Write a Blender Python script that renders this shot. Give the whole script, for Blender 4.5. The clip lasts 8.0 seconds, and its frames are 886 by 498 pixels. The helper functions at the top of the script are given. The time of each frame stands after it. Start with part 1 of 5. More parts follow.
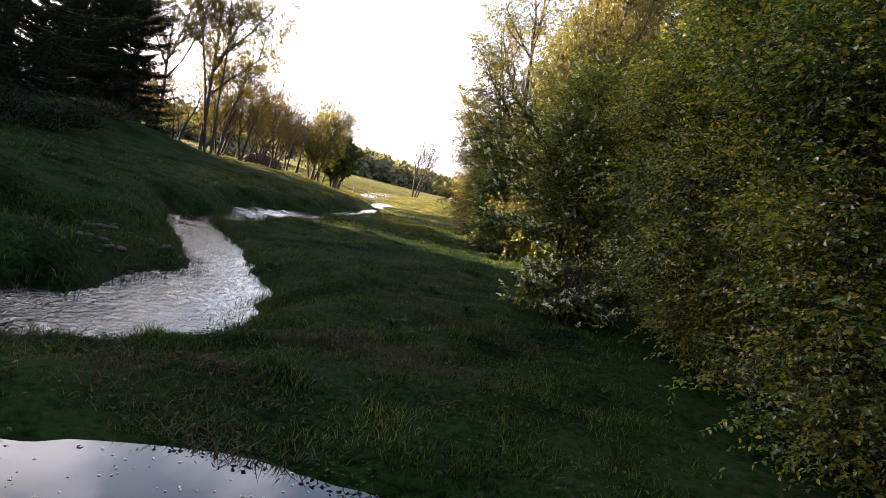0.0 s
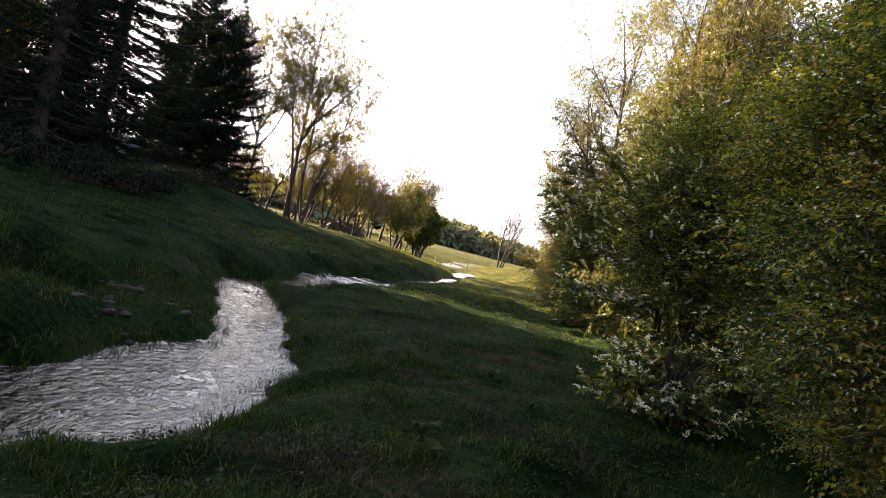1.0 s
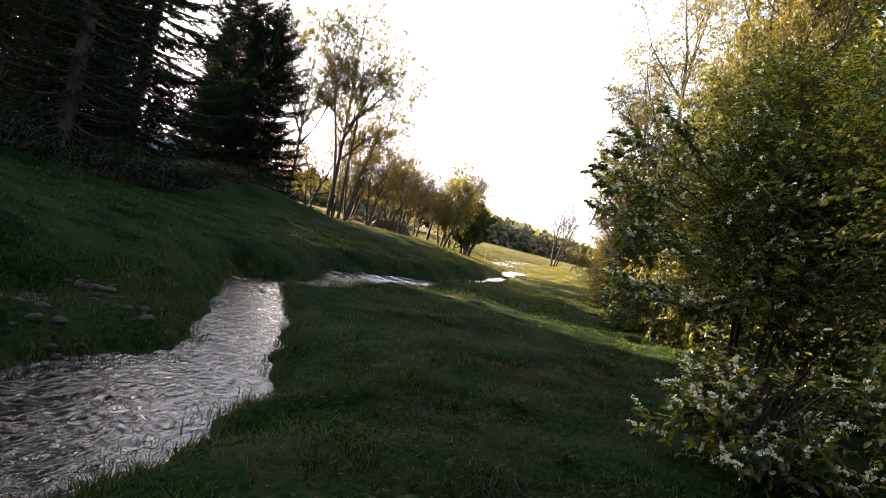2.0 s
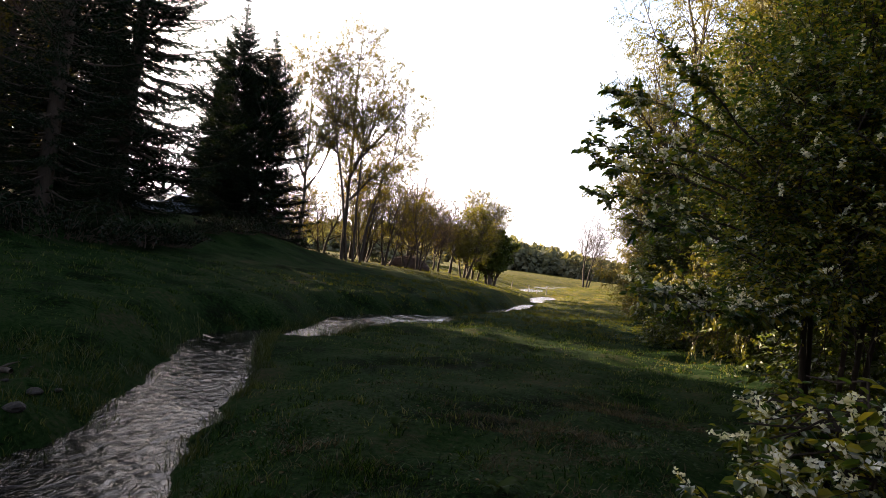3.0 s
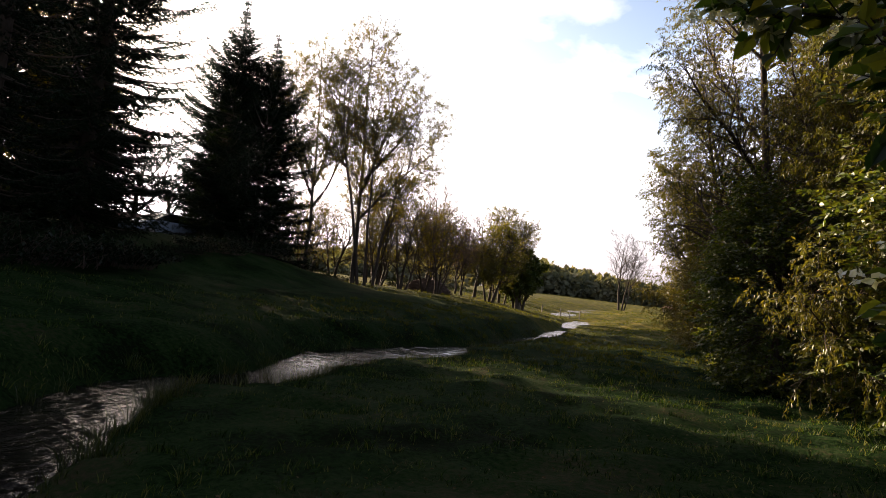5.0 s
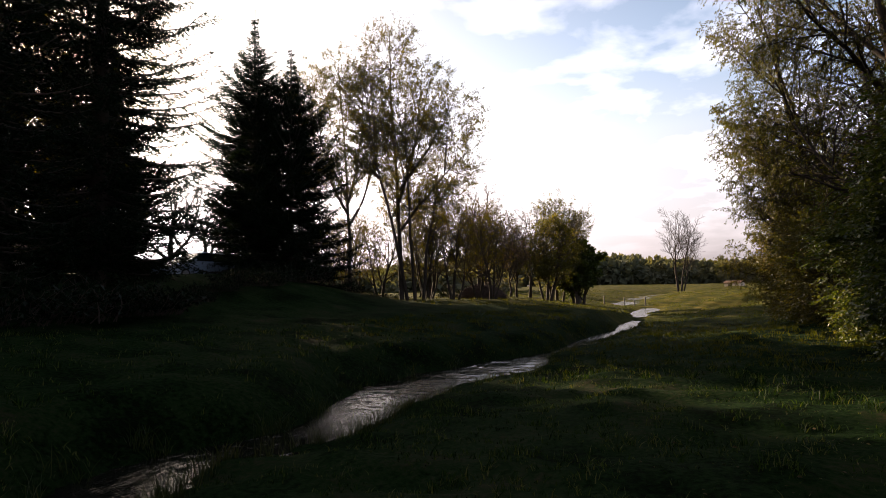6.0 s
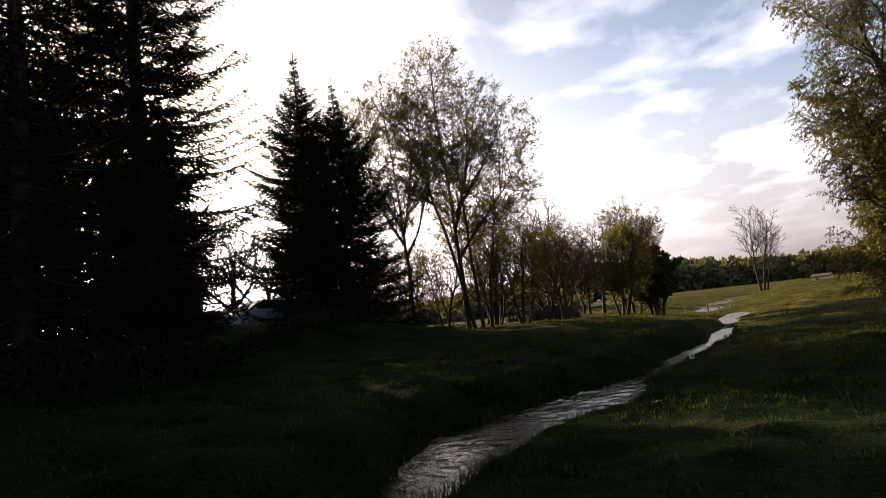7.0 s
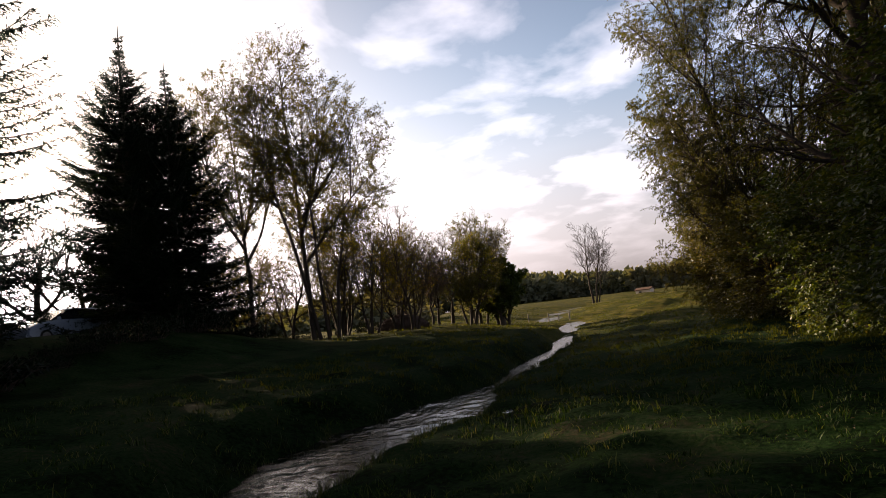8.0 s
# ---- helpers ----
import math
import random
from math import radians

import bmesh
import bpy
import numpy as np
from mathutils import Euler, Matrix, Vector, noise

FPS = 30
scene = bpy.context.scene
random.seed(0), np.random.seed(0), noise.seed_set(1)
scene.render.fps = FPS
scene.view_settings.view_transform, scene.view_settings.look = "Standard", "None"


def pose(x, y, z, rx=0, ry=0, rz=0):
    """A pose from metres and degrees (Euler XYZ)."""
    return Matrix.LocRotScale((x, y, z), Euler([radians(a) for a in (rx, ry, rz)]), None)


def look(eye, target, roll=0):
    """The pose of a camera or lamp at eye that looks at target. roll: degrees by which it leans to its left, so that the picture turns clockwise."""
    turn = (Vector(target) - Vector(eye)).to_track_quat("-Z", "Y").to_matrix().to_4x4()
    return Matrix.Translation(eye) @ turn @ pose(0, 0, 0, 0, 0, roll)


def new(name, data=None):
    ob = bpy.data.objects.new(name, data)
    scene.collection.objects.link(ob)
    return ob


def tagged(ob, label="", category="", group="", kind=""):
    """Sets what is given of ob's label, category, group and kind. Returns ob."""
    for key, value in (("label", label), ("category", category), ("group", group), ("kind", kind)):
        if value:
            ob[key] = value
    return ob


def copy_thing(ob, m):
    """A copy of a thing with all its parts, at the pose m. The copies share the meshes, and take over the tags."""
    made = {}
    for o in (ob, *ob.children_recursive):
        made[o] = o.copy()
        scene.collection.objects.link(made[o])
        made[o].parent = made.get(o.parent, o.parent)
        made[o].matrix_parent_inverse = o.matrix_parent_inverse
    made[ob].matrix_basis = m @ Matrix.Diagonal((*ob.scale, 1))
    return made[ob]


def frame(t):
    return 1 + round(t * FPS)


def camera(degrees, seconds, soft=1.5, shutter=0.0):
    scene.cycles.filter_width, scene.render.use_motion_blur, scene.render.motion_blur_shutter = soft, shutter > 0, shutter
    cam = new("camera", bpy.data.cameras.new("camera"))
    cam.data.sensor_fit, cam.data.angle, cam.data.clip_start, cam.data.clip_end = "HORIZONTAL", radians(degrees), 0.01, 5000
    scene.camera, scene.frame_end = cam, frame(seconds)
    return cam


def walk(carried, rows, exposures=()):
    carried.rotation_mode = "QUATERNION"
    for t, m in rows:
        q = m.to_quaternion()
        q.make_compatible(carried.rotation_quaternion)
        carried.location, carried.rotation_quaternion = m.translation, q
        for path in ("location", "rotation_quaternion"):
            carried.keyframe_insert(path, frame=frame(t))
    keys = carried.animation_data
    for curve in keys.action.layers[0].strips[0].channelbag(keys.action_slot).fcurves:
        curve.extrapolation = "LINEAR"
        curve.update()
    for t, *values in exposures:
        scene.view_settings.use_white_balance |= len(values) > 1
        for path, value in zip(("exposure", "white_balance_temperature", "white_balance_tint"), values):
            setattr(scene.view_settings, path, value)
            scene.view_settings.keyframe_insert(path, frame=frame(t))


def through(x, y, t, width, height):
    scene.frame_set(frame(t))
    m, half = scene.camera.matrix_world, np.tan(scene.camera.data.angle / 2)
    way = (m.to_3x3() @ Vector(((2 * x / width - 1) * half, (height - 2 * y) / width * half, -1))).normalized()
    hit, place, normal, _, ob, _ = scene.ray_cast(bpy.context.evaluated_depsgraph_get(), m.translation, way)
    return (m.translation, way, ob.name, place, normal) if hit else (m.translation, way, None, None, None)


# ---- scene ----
cam = camera(70.9, 8.0, 0.5)
PATH = [
    (0, (2.071, 2.092, 1.292), (1.72, 4.055, 1.138), 13.6),
    (0.5, (2.062, 3.191, 1.328), (1.448, 5.094, 1.311), 14.3),
    (1, (1.997, 4.19, 1.254), (1.332, 6.076, 1.254), 14.3),
    (1.5, (1.944, 5.16, 1.255), (1.241, 7.031, 1.179), 13.1),
    (1.7, (1.871, 5.582, 1.254), (1.081, 7.417, 1.165), 14.4),
    (2.8, (1.651, 8.069, 1.231), (0.764, 9.859, 1.309), 10.0),
    (3, (1.614, 8.47, 1.21), (0.692, 10.243, 1.258), 7.6),
    (3.5, (1.393, 9.601, 1.221), (0.353, 11.308, 1.289), 8.1),
    (4, (1.117, 10.635, 1.21), (0.015, 12.301, 1.319), 7.8),
    (4.5, (0.844, 11.464, 1.175), (-0.219, 13.153, 1.304), 8.0),
    (4.7, (0.714, 11.914, 1.199), (-0.336, 13.612, 1.328), 8.3),
    (5.8, (-1.405, 14.479, 1.033), (-2.402, 16.211, 1.101), -1.9),
    (6, (-1.667, 14.822, 1.056), (-2.794, 16.468, 1.191), -0.9),
    (6.2, (-1.831, 15.091, 1.079), (-3.022, 16.687, 1.262), 1.8),
    (6.4, (-2.038, 15.337, 1.089), (-3.323, 16.848, 1.342), 6.1),
    (6.5, (-2.124, 15.493, 1.081), (-3.353, 17.05, 1.342), 4.0),
    (6.8, (-2.496, 16.081, 1.093), (-3.66, 17.701, 1.24), 1.2),
    (6.9, (-2.634, 16.226, 1.117), (-3.888, 17.772, 1.31), 3.4),
    (7, (-2.792, 16.313, 1.123), (-4.067, 17.837, 1.355), -6.4),
    (7.2, (-2.91, 16.543, 1.119), (-4.19, 18.06, 1.361), 0.0),
    (7.5, (-3.072, 16.894, 1.039), (-4.07, 18.619, 1.208), 1.4),
    (7.8, (-3.278, 17.237, 0.991), (-4.254, 18.976, 1.146), -1.1),
    (8, (-3.442, 17.486, 0.994), (-4.321, 19.27, 1.21), -6.7),
]
EXPOSURES = [(0.0, 4.15, 6300, 16), (1.0, 4.1, 6300, 16), (1.7, 4.25, 6350, 16), (3.0, 3.45, 6400, 17), (4.5, 2.8, 6500, 17), (6.0, 2.18, 6550, 17), (8.0, 1.87, 6600, 17)]
walk(cam, [(t, look(eye, target, roll)) for t, eye, target, roll in PATH], EXPOSURES)

# ---- sky and sun ----
SUN_AZ, SUN_EL = radians(-72), radians(13)          # from +y towards +x, and above the horizon
SKY, SUN = 0.070, 5.0


def node(tree, kind, **inputs):
    n = tree.nodes.new(kind)
    for key, value in inputs.items():
        n.inputs[key.replace("_", " ")].default_value = value
    return n


def ramp_of(tr, stops):
    r = tr.nodes.new("ShaderNodeValToRGB")
    while len(r.color_ramp.elements) < len(stops):
        r.color_ramp.elements.new(0.5)
    for e, (at, c) in zip(r.color_ramp.elements, stops):
        e.position, e.color = at, (*c, 1)
    return r


def build_sky():
    world = bpy.data.worlds.new("evening_sky")
    scene.world = world
    world.use_nodes = True
    tr = world.node_tree
    tr.nodes.clear()
    sky = tr.nodes.new("ShaderNodeTexSky")
    sky.sky_type, sky.sun_disc = "NISHITA", False
    sky.sun_elevation, sky.sun_rotation = SUN_EL, SUN_AZ
    sky.air_density, sky.dust_density, sky.ozone_density = 1.0, 3.0, 1.3
    co = tr.nodes.new("ShaderNodeTexCoord")
    sep = tr.nodes.new("ShaderNodeSeparateXYZ")
    tr.links.new(co.outputs["Generated"], sep.inputs[0])
    # flatten the direction onto a cloud deck
    zz = tr.nodes.new("ShaderNodeMath")
    zz.operation = "ADD"
    zz.inputs[1].default_value = 0.18
    tr.links.new(sep.outputs["Z"], zz.inputs[0])
    deck = tr.nodes.new("ShaderNodeVectorMath")
    deck.operation = "DIVIDE"
    flat = tr.nodes.new("ShaderNodeCombineXYZ")
    for k in "XYZ":
        tr.links.new(zz.outputs[0], flat.inputs[k])
    tr.links.new(co.outputs["Generated"], deck.inputs[0])
    tr.links.new(flat.outputs[0], deck.inputs[1])
    cl = node(tr, "ShaderNodeTexNoise", Scale=3.1, Detail=6.0, Roughness=0.50, Distortion=0.2)
    tr.links.new(deck.outputs[0], cl.inputs["Vector"])
    ramp = tr.nodes.new("ShaderNodeValToRGB")
    ramp.color_ramp.elements[0].position, ramp.color_ramp.elements[1].position = 0.45, 0.66
    tr.links.new(cl.outputs["Fac"], ramp.inputs[0])
    white = tr.nodes.new("ShaderNodeMixRGB")
    white.blend_type = "MIX"
    lit = tr.nodes.new("ShaderNodeMixRGB")
    lit.blend_type = "ADD"
    lit.inputs["Fac"].default_value = 1.0
    lit.inputs["Color2"].default_value = (3.2, 2.8, 2.7, 1)
    tr.links.new(sky.outputs[0], lit.inputs["Color1"])
    tr.links.new(lit.outputs[0], white.inputs["Color2"])
    thin = tr.nodes.new("ShaderNodeMapRange")          # the deck thins out into haze low down
    thin.interpolation_type = "SMOOTHSTEP"
    for k, v in zip(("From Min", "From Max", "To Min", "To Max"), (0.04, 0.20, 0.12, 1.0)):
        thin.inputs[k].default_value = v
    tr.links.new(sep.outputs["Z"], thin.inputs["Value"])
    cover = tr.nodes.new("ShaderNodeMath")
    cover.operation = "MULTIPLY"
    tr.links.new(ramp.outputs[0], cover.inputs[0])
    tr.links.new(thin.outputs[0], cover.inputs[1])
    tr.links.new(cover.outputs[0], white.inputs["Fac"])
    tr.links.new(sky.outputs[0], white.inputs["Color1"])
    low = tr.nodes.new("ShaderNodeMapRange")
    low.interpolation_type = "SMOOTHSTEP"
    for k, v in zip(("From Min", "From Max", "To Min", "To Max"), (0.0, 0.40, 0.88, 0.0)):
        low.inputs[k].default_value = v
    tr.links.new(sep.outputs["Z"], low.inputs["Value"])
    grey = tr.nodes.new("ShaderNodeRGBToBW")
    tr.links.new(white.outputs[0], grey.inputs[0])
    pink = tr.nodes.new("ShaderNodeMixRGB")
    pink.blend_type = "MULTIPLY"
    pink.inputs["Fac"].default_value = 1.0
    pink.inputs["Color2"].default_value = (1.19, 1.08, 1.12, 1)
    tr.links.new(grey.outputs[0], pink.inputs["Color1"])
    haze = tr.nodes.new("ShaderNodeMixRGB")
    tr.links.new(low.outputs[0], haze.inputs["Fac"])
    tr.links.new(white.outputs[0], haze.inputs["Color1"])
    tr.links.new(pink.outputs[0], haze.inputs["Color2"])
    # an evening sky is dimmer overhead than low down
    high = ramp_of(tr, [(z, (v / 1.2,) * 3) for z, v in ((0.0, 0.80), (0.11, 0.92), (0.24, 1.16), (0.38, 1.0), (0.95, 0.22))])
    tr.links.new(sep.outputs["Z"], high.inputs[0])
    dim = tr.nodes.new("ShaderNodeVectorMath")
    dim.operation = "SCALE"
    tr.links.new(haze.outputs[0], dim.inputs[0])
    tr.links.new(high.outputs[0], dim.inputs["Scale"])
    bg = node(tr, "ShaderNodeBackground", Strength=SKY)
    tr.links.new(dim.outputs[0], bg.inputs["Color"])
    out = tr.nodes.new("ShaderNodeOutputWorld")
    tr.links.new(bg.outputs[0], out.inputs[0])
    lamp = bpy.data.lights.new("sun", "SUN")
    lamp.energy, lamp.angle, lamp.color = SUN, radians(0.6), (1.0, 0.80, 0.52)
    sun = new("sun", lamp)
    way = Vector((math.sin(SUN_AZ) * math.cos(SUN_EL), math.cos(SUN_AZ) * math.cos(SUN_EL), math.sin(SUN_EL)))
    sun.matrix_world = look(way * 200, (0, 0, 0))


build_sky()


# ---- materials ----
def material(name):
    m = bpy.data.materials.new(name)
    m.use_nodes = True
    m.node_tree.nodes.clear()
    return m, m.node_tree, m.node_tree.nodes.new("ShaderNodeOutputMaterial")


def leaf_material(name, stops, through=0.45, gloss=0.12, rough=0.45, patch=0.6, vary=0.55):
    """Leaves: each island its own tone, a coarse drift over the crown, light through the blade."""
    m, tr, out = material(name)
    geo = tr.nodes.new("ShaderNodeNewGeometry")
    noise_ = node(tr, "ShaderNodeTexNoise", Scale=patch, Detail=2.0)
    tr.links.new(geo.outputs["Position"], noise_.inputs["Vector"])
    mix = tr.nodes.new("ShaderNodeMath")
    mix.operation = "MULTIPLY_ADD"
    mix.inputs[1].default_value = vary
    tr.links.new(geo.outputs["Random Per Island"], mix.inputs[0])
    half = tr.nodes.new("ShaderNodeMath")
    half.operation = "MULTIPLY_ADD"
    half.inputs[1].default_value, half.inputs[2].default_value = 0.9, 0.055 - vary / 2
    tr.links.new(noise_.outputs["Fac"], half.inputs[0])
    tr.links.new(half.outputs[0], mix.inputs[2])
    col = ramp_of(tr, stops)
    tr.links.new(mix.outputs[0], col.inputs[0])
    dif = tr.nodes.new("ShaderNodeBsdfDiffuse")
    tra = tr.nodes.new("ShaderNodeBsdfTranslucent")
    glo = node(tr, "ShaderNodeBsdfGlossy", Roughness=rough)
    warm = tr.nodes.new("ShaderNodeMixRGB")
    warm.blend_type = "MULTIPLY"
    warm.inputs["Fac"].default_value = 1.0
    warm.inputs["Color2"].default_value = (1.5, 1.35, 0.5, 1)
    tr.links.new(col.outputs[0], dif.inputs["Color"])
    tr.links.new(col.outputs[0], warm.inputs["Color1"])
    tr.links.new(warm.outputs[0], tra.inputs["Color"])
    a = tr.nodes.new("ShaderNodeMixShader")
    a.inputs[0].default_value = through
    tr.links.new(dif.outputs[0], a.inputs[1])
    tr.links.new(tra.outputs[0], a.inputs[2])
    b = tr.nodes.new("ShaderNodeMixShader")
    fr = node(tr, "ShaderNodeFresnel", IOR=1.35)
    sc = tr.nodes.new("ShaderNodeMath")
    sc.operation = "MULTIPLY"
    sc.inputs[1].default_value = gloss * 2.2
    tr.links.new(fr.outputs[0], sc.inputs[0])
    tr.links.new(sc.outputs[0], b.inputs[0])
    tr.links.new(a.outputs[0], b.inputs[1])
    tr.links.new(glo.outputs[0], b.inputs[2])
    tr.links.new(b.outputs[0], out.inputs[0])
    return m


def rough_material(name, stops, scale=3.0, fine=40.0, rough=0.9, bump=0.4, stretch=(1, 1, 1), sheen=0.15, relief=0.03):
    """Matt surface with colour drift at two scales and relief."""
    m, tr, out = material(name)
    co = tr.nodes.new("ShaderNodeTexCoord")
    mp = node(tr, "ShaderNodeMapping", Scale=stretch)
    tr.links.new(co.outputs["Object"], mp.inputs["Vector"])
    big = node(tr, "ShaderNodeTexNoise", Scale=scale, Detail=4.0)
    small = node(tr, "ShaderNodeTexNoise", Scale=fine, Detail=5.0, Roughness=0.65)
    tr.links.new(mp.outputs[0], big.inputs["Vector"])
    tr.links.new(mp.outputs[0], small.inputs["Vector"])
    add = tr.nodes.new("ShaderNodeMath")
    add.operation = "MULTIPLY_ADD"
    add.inputs[1].default_value = 0.5
    tr.links.new(small.outputs["Fac"], add.inputs[0])
    half = tr.nodes.new("ShaderNodeMath")
    half.operation = "MULTIPLY"
    half.inputs[1].default_value = 0.5
    tr.links.new(big.outputs["Fac"], half.inputs[0])
    tr.links.new(half.outputs[0], add.inputs[2])
    col = ramp_of(tr, stops)
    tr.links.new(add.outputs[0], col.inputs[0])
    p = node(tr, "ShaderNodeBsdfPrincipled", Roughness=rough)
    p.inputs["Specular IOR Level"].default_value = sheen
    bp = node(tr, "ShaderNodeBump", Strength=bump, Distance=relief)
    tr.links.new(add.outputs[0], bp.inputs["Height"])
    tr.links.new(bp.outputs[0], p.inputs["Normal"])
    tr.links.new(col.outputs[0], p.inputs["Base Color"])
    tr.links.new(p.outputs[0], out.inputs[0])
    return m


def water_material():
    m, tr, out = material("stream_water")
    geo = tr.nodes.new("ShaderNodeNewGeometry")
    mp = node(tr, "ShaderNodeMapping", Scale=(1.0, 0.55, 1.0), Rotation=(0, 0, radians(35)))
    tr.links.new(geo.outputs["Position"], mp.inputs["Vector"])
    a = node(tr, "ShaderNodeTexNoise", Scale=7.0, Detail=4.0, Roughness=0.6, Distortion=0.9)
    b = node(tr, "ShaderNodeTexNoise", Scale=14.0, Detail=3.0, Roughness=0.55, Distortion=0.5)
    tr.links.new(mp.outputs[0], a.inputs["Vector"])
    tr.links.new(mp.outputs[0], b.inputs["Vector"])
    add = tr.nodes.new("ShaderNodeMath")
    add.operation = "MULTIPLY_ADD"
    add.inputs[1].default_value = 0.35
    tr.links.new(b.outputs["Fac"], add.inputs[0])
    tr.links.new(a.outputs["Fac"], add.inputs[2])
    sep = tr.nodes.new("ShaderNodeSeparateXYZ")
    tr.links.new(geo.outputs["Position"], sep.inputs[0])
    calm = tr.nodes.new("ShaderNodeMapRange")
    for k, v in zip(("From Min", "From Max", "To Min", "To Max"), (14.0, 18.0, 1.0, 0.38)):
        calm.inputs[k].default_value = v
    tr.links.new(sep.outputs["Y"], calm.inputs["Value"])
    deep = tr.nodes.new("ShaderNodeMath")
    deep.operation = "MULTIPLY"
    tr.links.new(add.outputs[0], deep.inputs[0])
    tr.links.new(calm.outputs[0], deep.inputs[1])
    bp = node(tr, "ShaderNodeBump", Strength=1.0, Distance=0.028)
    tr.links.new(deep.outputs[0], bp.inputs["Height"])
    p = node(tr, "ShaderNodeBsdfPrincipled", Roughness=0.04, IOR=1.35)
    p.inputs["Base Color"].default_value = (0.008, 0.007, 0.006, 1)
    p.inputs["Specular IOR Level"].default_value = 0.5
    tr.links.new(bp.outputs[0], p.inputs["Normal"])
    tr.links.new(p.outputs[0], out.inputs[0])
    return m


def still_material():
    """Water of the added pool: almost smooth, brown and dark underneath."""
    m, tr, out = material("still_water")
    geo = tr.nodes.new("ShaderNodeNewGeometry")
    a = node(tr, "ShaderNodeTexNoise", Scale=3.0, Detail=2.0)
    tr.links.new(geo.outputs["Position"], a.inputs["Vector"])
    bp = node(tr, "ShaderNodeBump", Strength=0.25, Distance=0.004)
    tr.links.new(a.outputs["Fac"], bp.inputs["Height"])
    p = node(tr, "ShaderNodeBsdfPrincipled", Roughness=0.02, IOR=1.33)
    p.inputs["Base Color"].default_value = (0.008, 0.007, 0.005, 1)
    tr.links.new(bp.outputs[0], p.inputs["Normal"])
    tr.links.new(p.outputs[0], out.inputs[0])
    return m


MAT_STILL = still_material()
def turf_material():
    """Meadow turf: dark green in the hollow of the stream, lighter and yellower on the open ground further up the
    valley, where sunlight is put into the colour.
    """
    m, tr, out = material("meadow_turf")
    geo = tr.nodes.new("ShaderNodeNewGeometry")
    big = node(tr, "ShaderNodeTexNoise", Scale=0.7, Detail=4.0)
    small = node(tr, "ShaderNodeTexNoise", Scale=13.0, Detail=5.0, Roughness=0.65)
    drift = node(tr, "ShaderNodeTexNoise", Scale=0.13, Detail=3.0)
    for n in (big, small, drift):
        tr.links.new(geo.outputs["Position"], n.inputs["Vector"])
    mean = tr.nodes.new("ShaderNodeMix")
    mean.inputs[0].default_value = 0.5
    tr.links.new(big.outputs["Fac"], mean.inputs[2])
    tr.links.new(small.outputs["Fac"], mean.inputs[3])
    turf_near = ramp_of(tr, [(0.40, (0.002, 0.005, 0.001)), (0.46, (0.005, 0.014, 0.003)), (0.52, (0.010, 0.024, 0.006)), (0.58, (0.019, 0.026, 0.010)), (0.66, (0.036, 0.030, 0.017))])
    # far ramp: the low sun's gold is put into the colour
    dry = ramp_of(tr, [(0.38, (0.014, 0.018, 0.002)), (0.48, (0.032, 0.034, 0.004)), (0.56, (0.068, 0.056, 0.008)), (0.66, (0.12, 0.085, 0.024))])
    tr.links.new(mean.outputs[0], turf_near.inputs[0])
    tr.links.new(mean.outputs[0], dry.inputs[0])
    sep = tr.nodes.new("ShaderNodeSeparateXYZ")
    tr.links.new(geo.outputs["Position"], sep.inputs[0])
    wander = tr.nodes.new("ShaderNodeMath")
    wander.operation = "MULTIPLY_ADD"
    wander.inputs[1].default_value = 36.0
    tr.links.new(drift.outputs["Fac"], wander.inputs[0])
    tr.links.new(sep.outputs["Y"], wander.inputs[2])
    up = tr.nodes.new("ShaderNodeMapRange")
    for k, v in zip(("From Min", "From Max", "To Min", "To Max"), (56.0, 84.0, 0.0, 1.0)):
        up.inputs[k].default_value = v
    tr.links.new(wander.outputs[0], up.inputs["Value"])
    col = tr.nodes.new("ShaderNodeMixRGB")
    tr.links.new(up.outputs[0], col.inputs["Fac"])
    tr.links.new(turf_near.outputs[0], col.inputs["Color1"])
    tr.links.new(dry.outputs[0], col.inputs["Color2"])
    p = node(tr, "ShaderNodeBsdfPrincipled", Roughness=1.0)
    p.inputs["Specular IOR Level"].default_value = 0.02
    bp = node(tr, "ShaderNodeBump", Strength=1.0, Distance=0.09)
    tr.links.new(mean.outputs[0], bp.inputs["Height"])
    tr.links.new(bp.outputs[0], p.inputs["Normal"])
    tr.links.new(col.outputs[0], p.inputs["Base Color"])
    tr.links.new(p.outputs[0], out.inputs[0])
    return m


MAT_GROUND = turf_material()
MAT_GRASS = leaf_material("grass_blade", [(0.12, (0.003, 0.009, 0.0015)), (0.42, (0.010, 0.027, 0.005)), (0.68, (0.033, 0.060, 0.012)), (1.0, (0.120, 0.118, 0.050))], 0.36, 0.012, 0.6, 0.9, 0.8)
MAT_SEDGE = leaf_material("sedge_blade", [(0.1, (0.012, 0.021, 0.006)), (0.6, (0.032, 0.045, 0.014)), (1.0, (0.085, 0.075, 0.036))], 0.35, 0.03, 0.5, 0.8)
# far blades lighter and yellower than the near ones: sunshine painted in
MAT_FAR_GRASS = leaf_material("sun_toned_blade", [(0.12, (0.018, 0.028, 0.003)), (0.42, (0.036, 0.046, 0.005)), (0.70, (0.066, 0.066, 0.009)), (1.0, (0.10, 0.085, 0.018))], 0.35, 0.010, 0.6, 0.12, 0.25)
MAT_STRAW = leaf_material("old_straw", [(0.1, (0.016, 0.015, 0.009)), (0.6, (0.048, 0.041, 0.025)), (1.0, (0.115, 0.098, 0.060))], 0.2, 0.01, 0.6, 1.5)
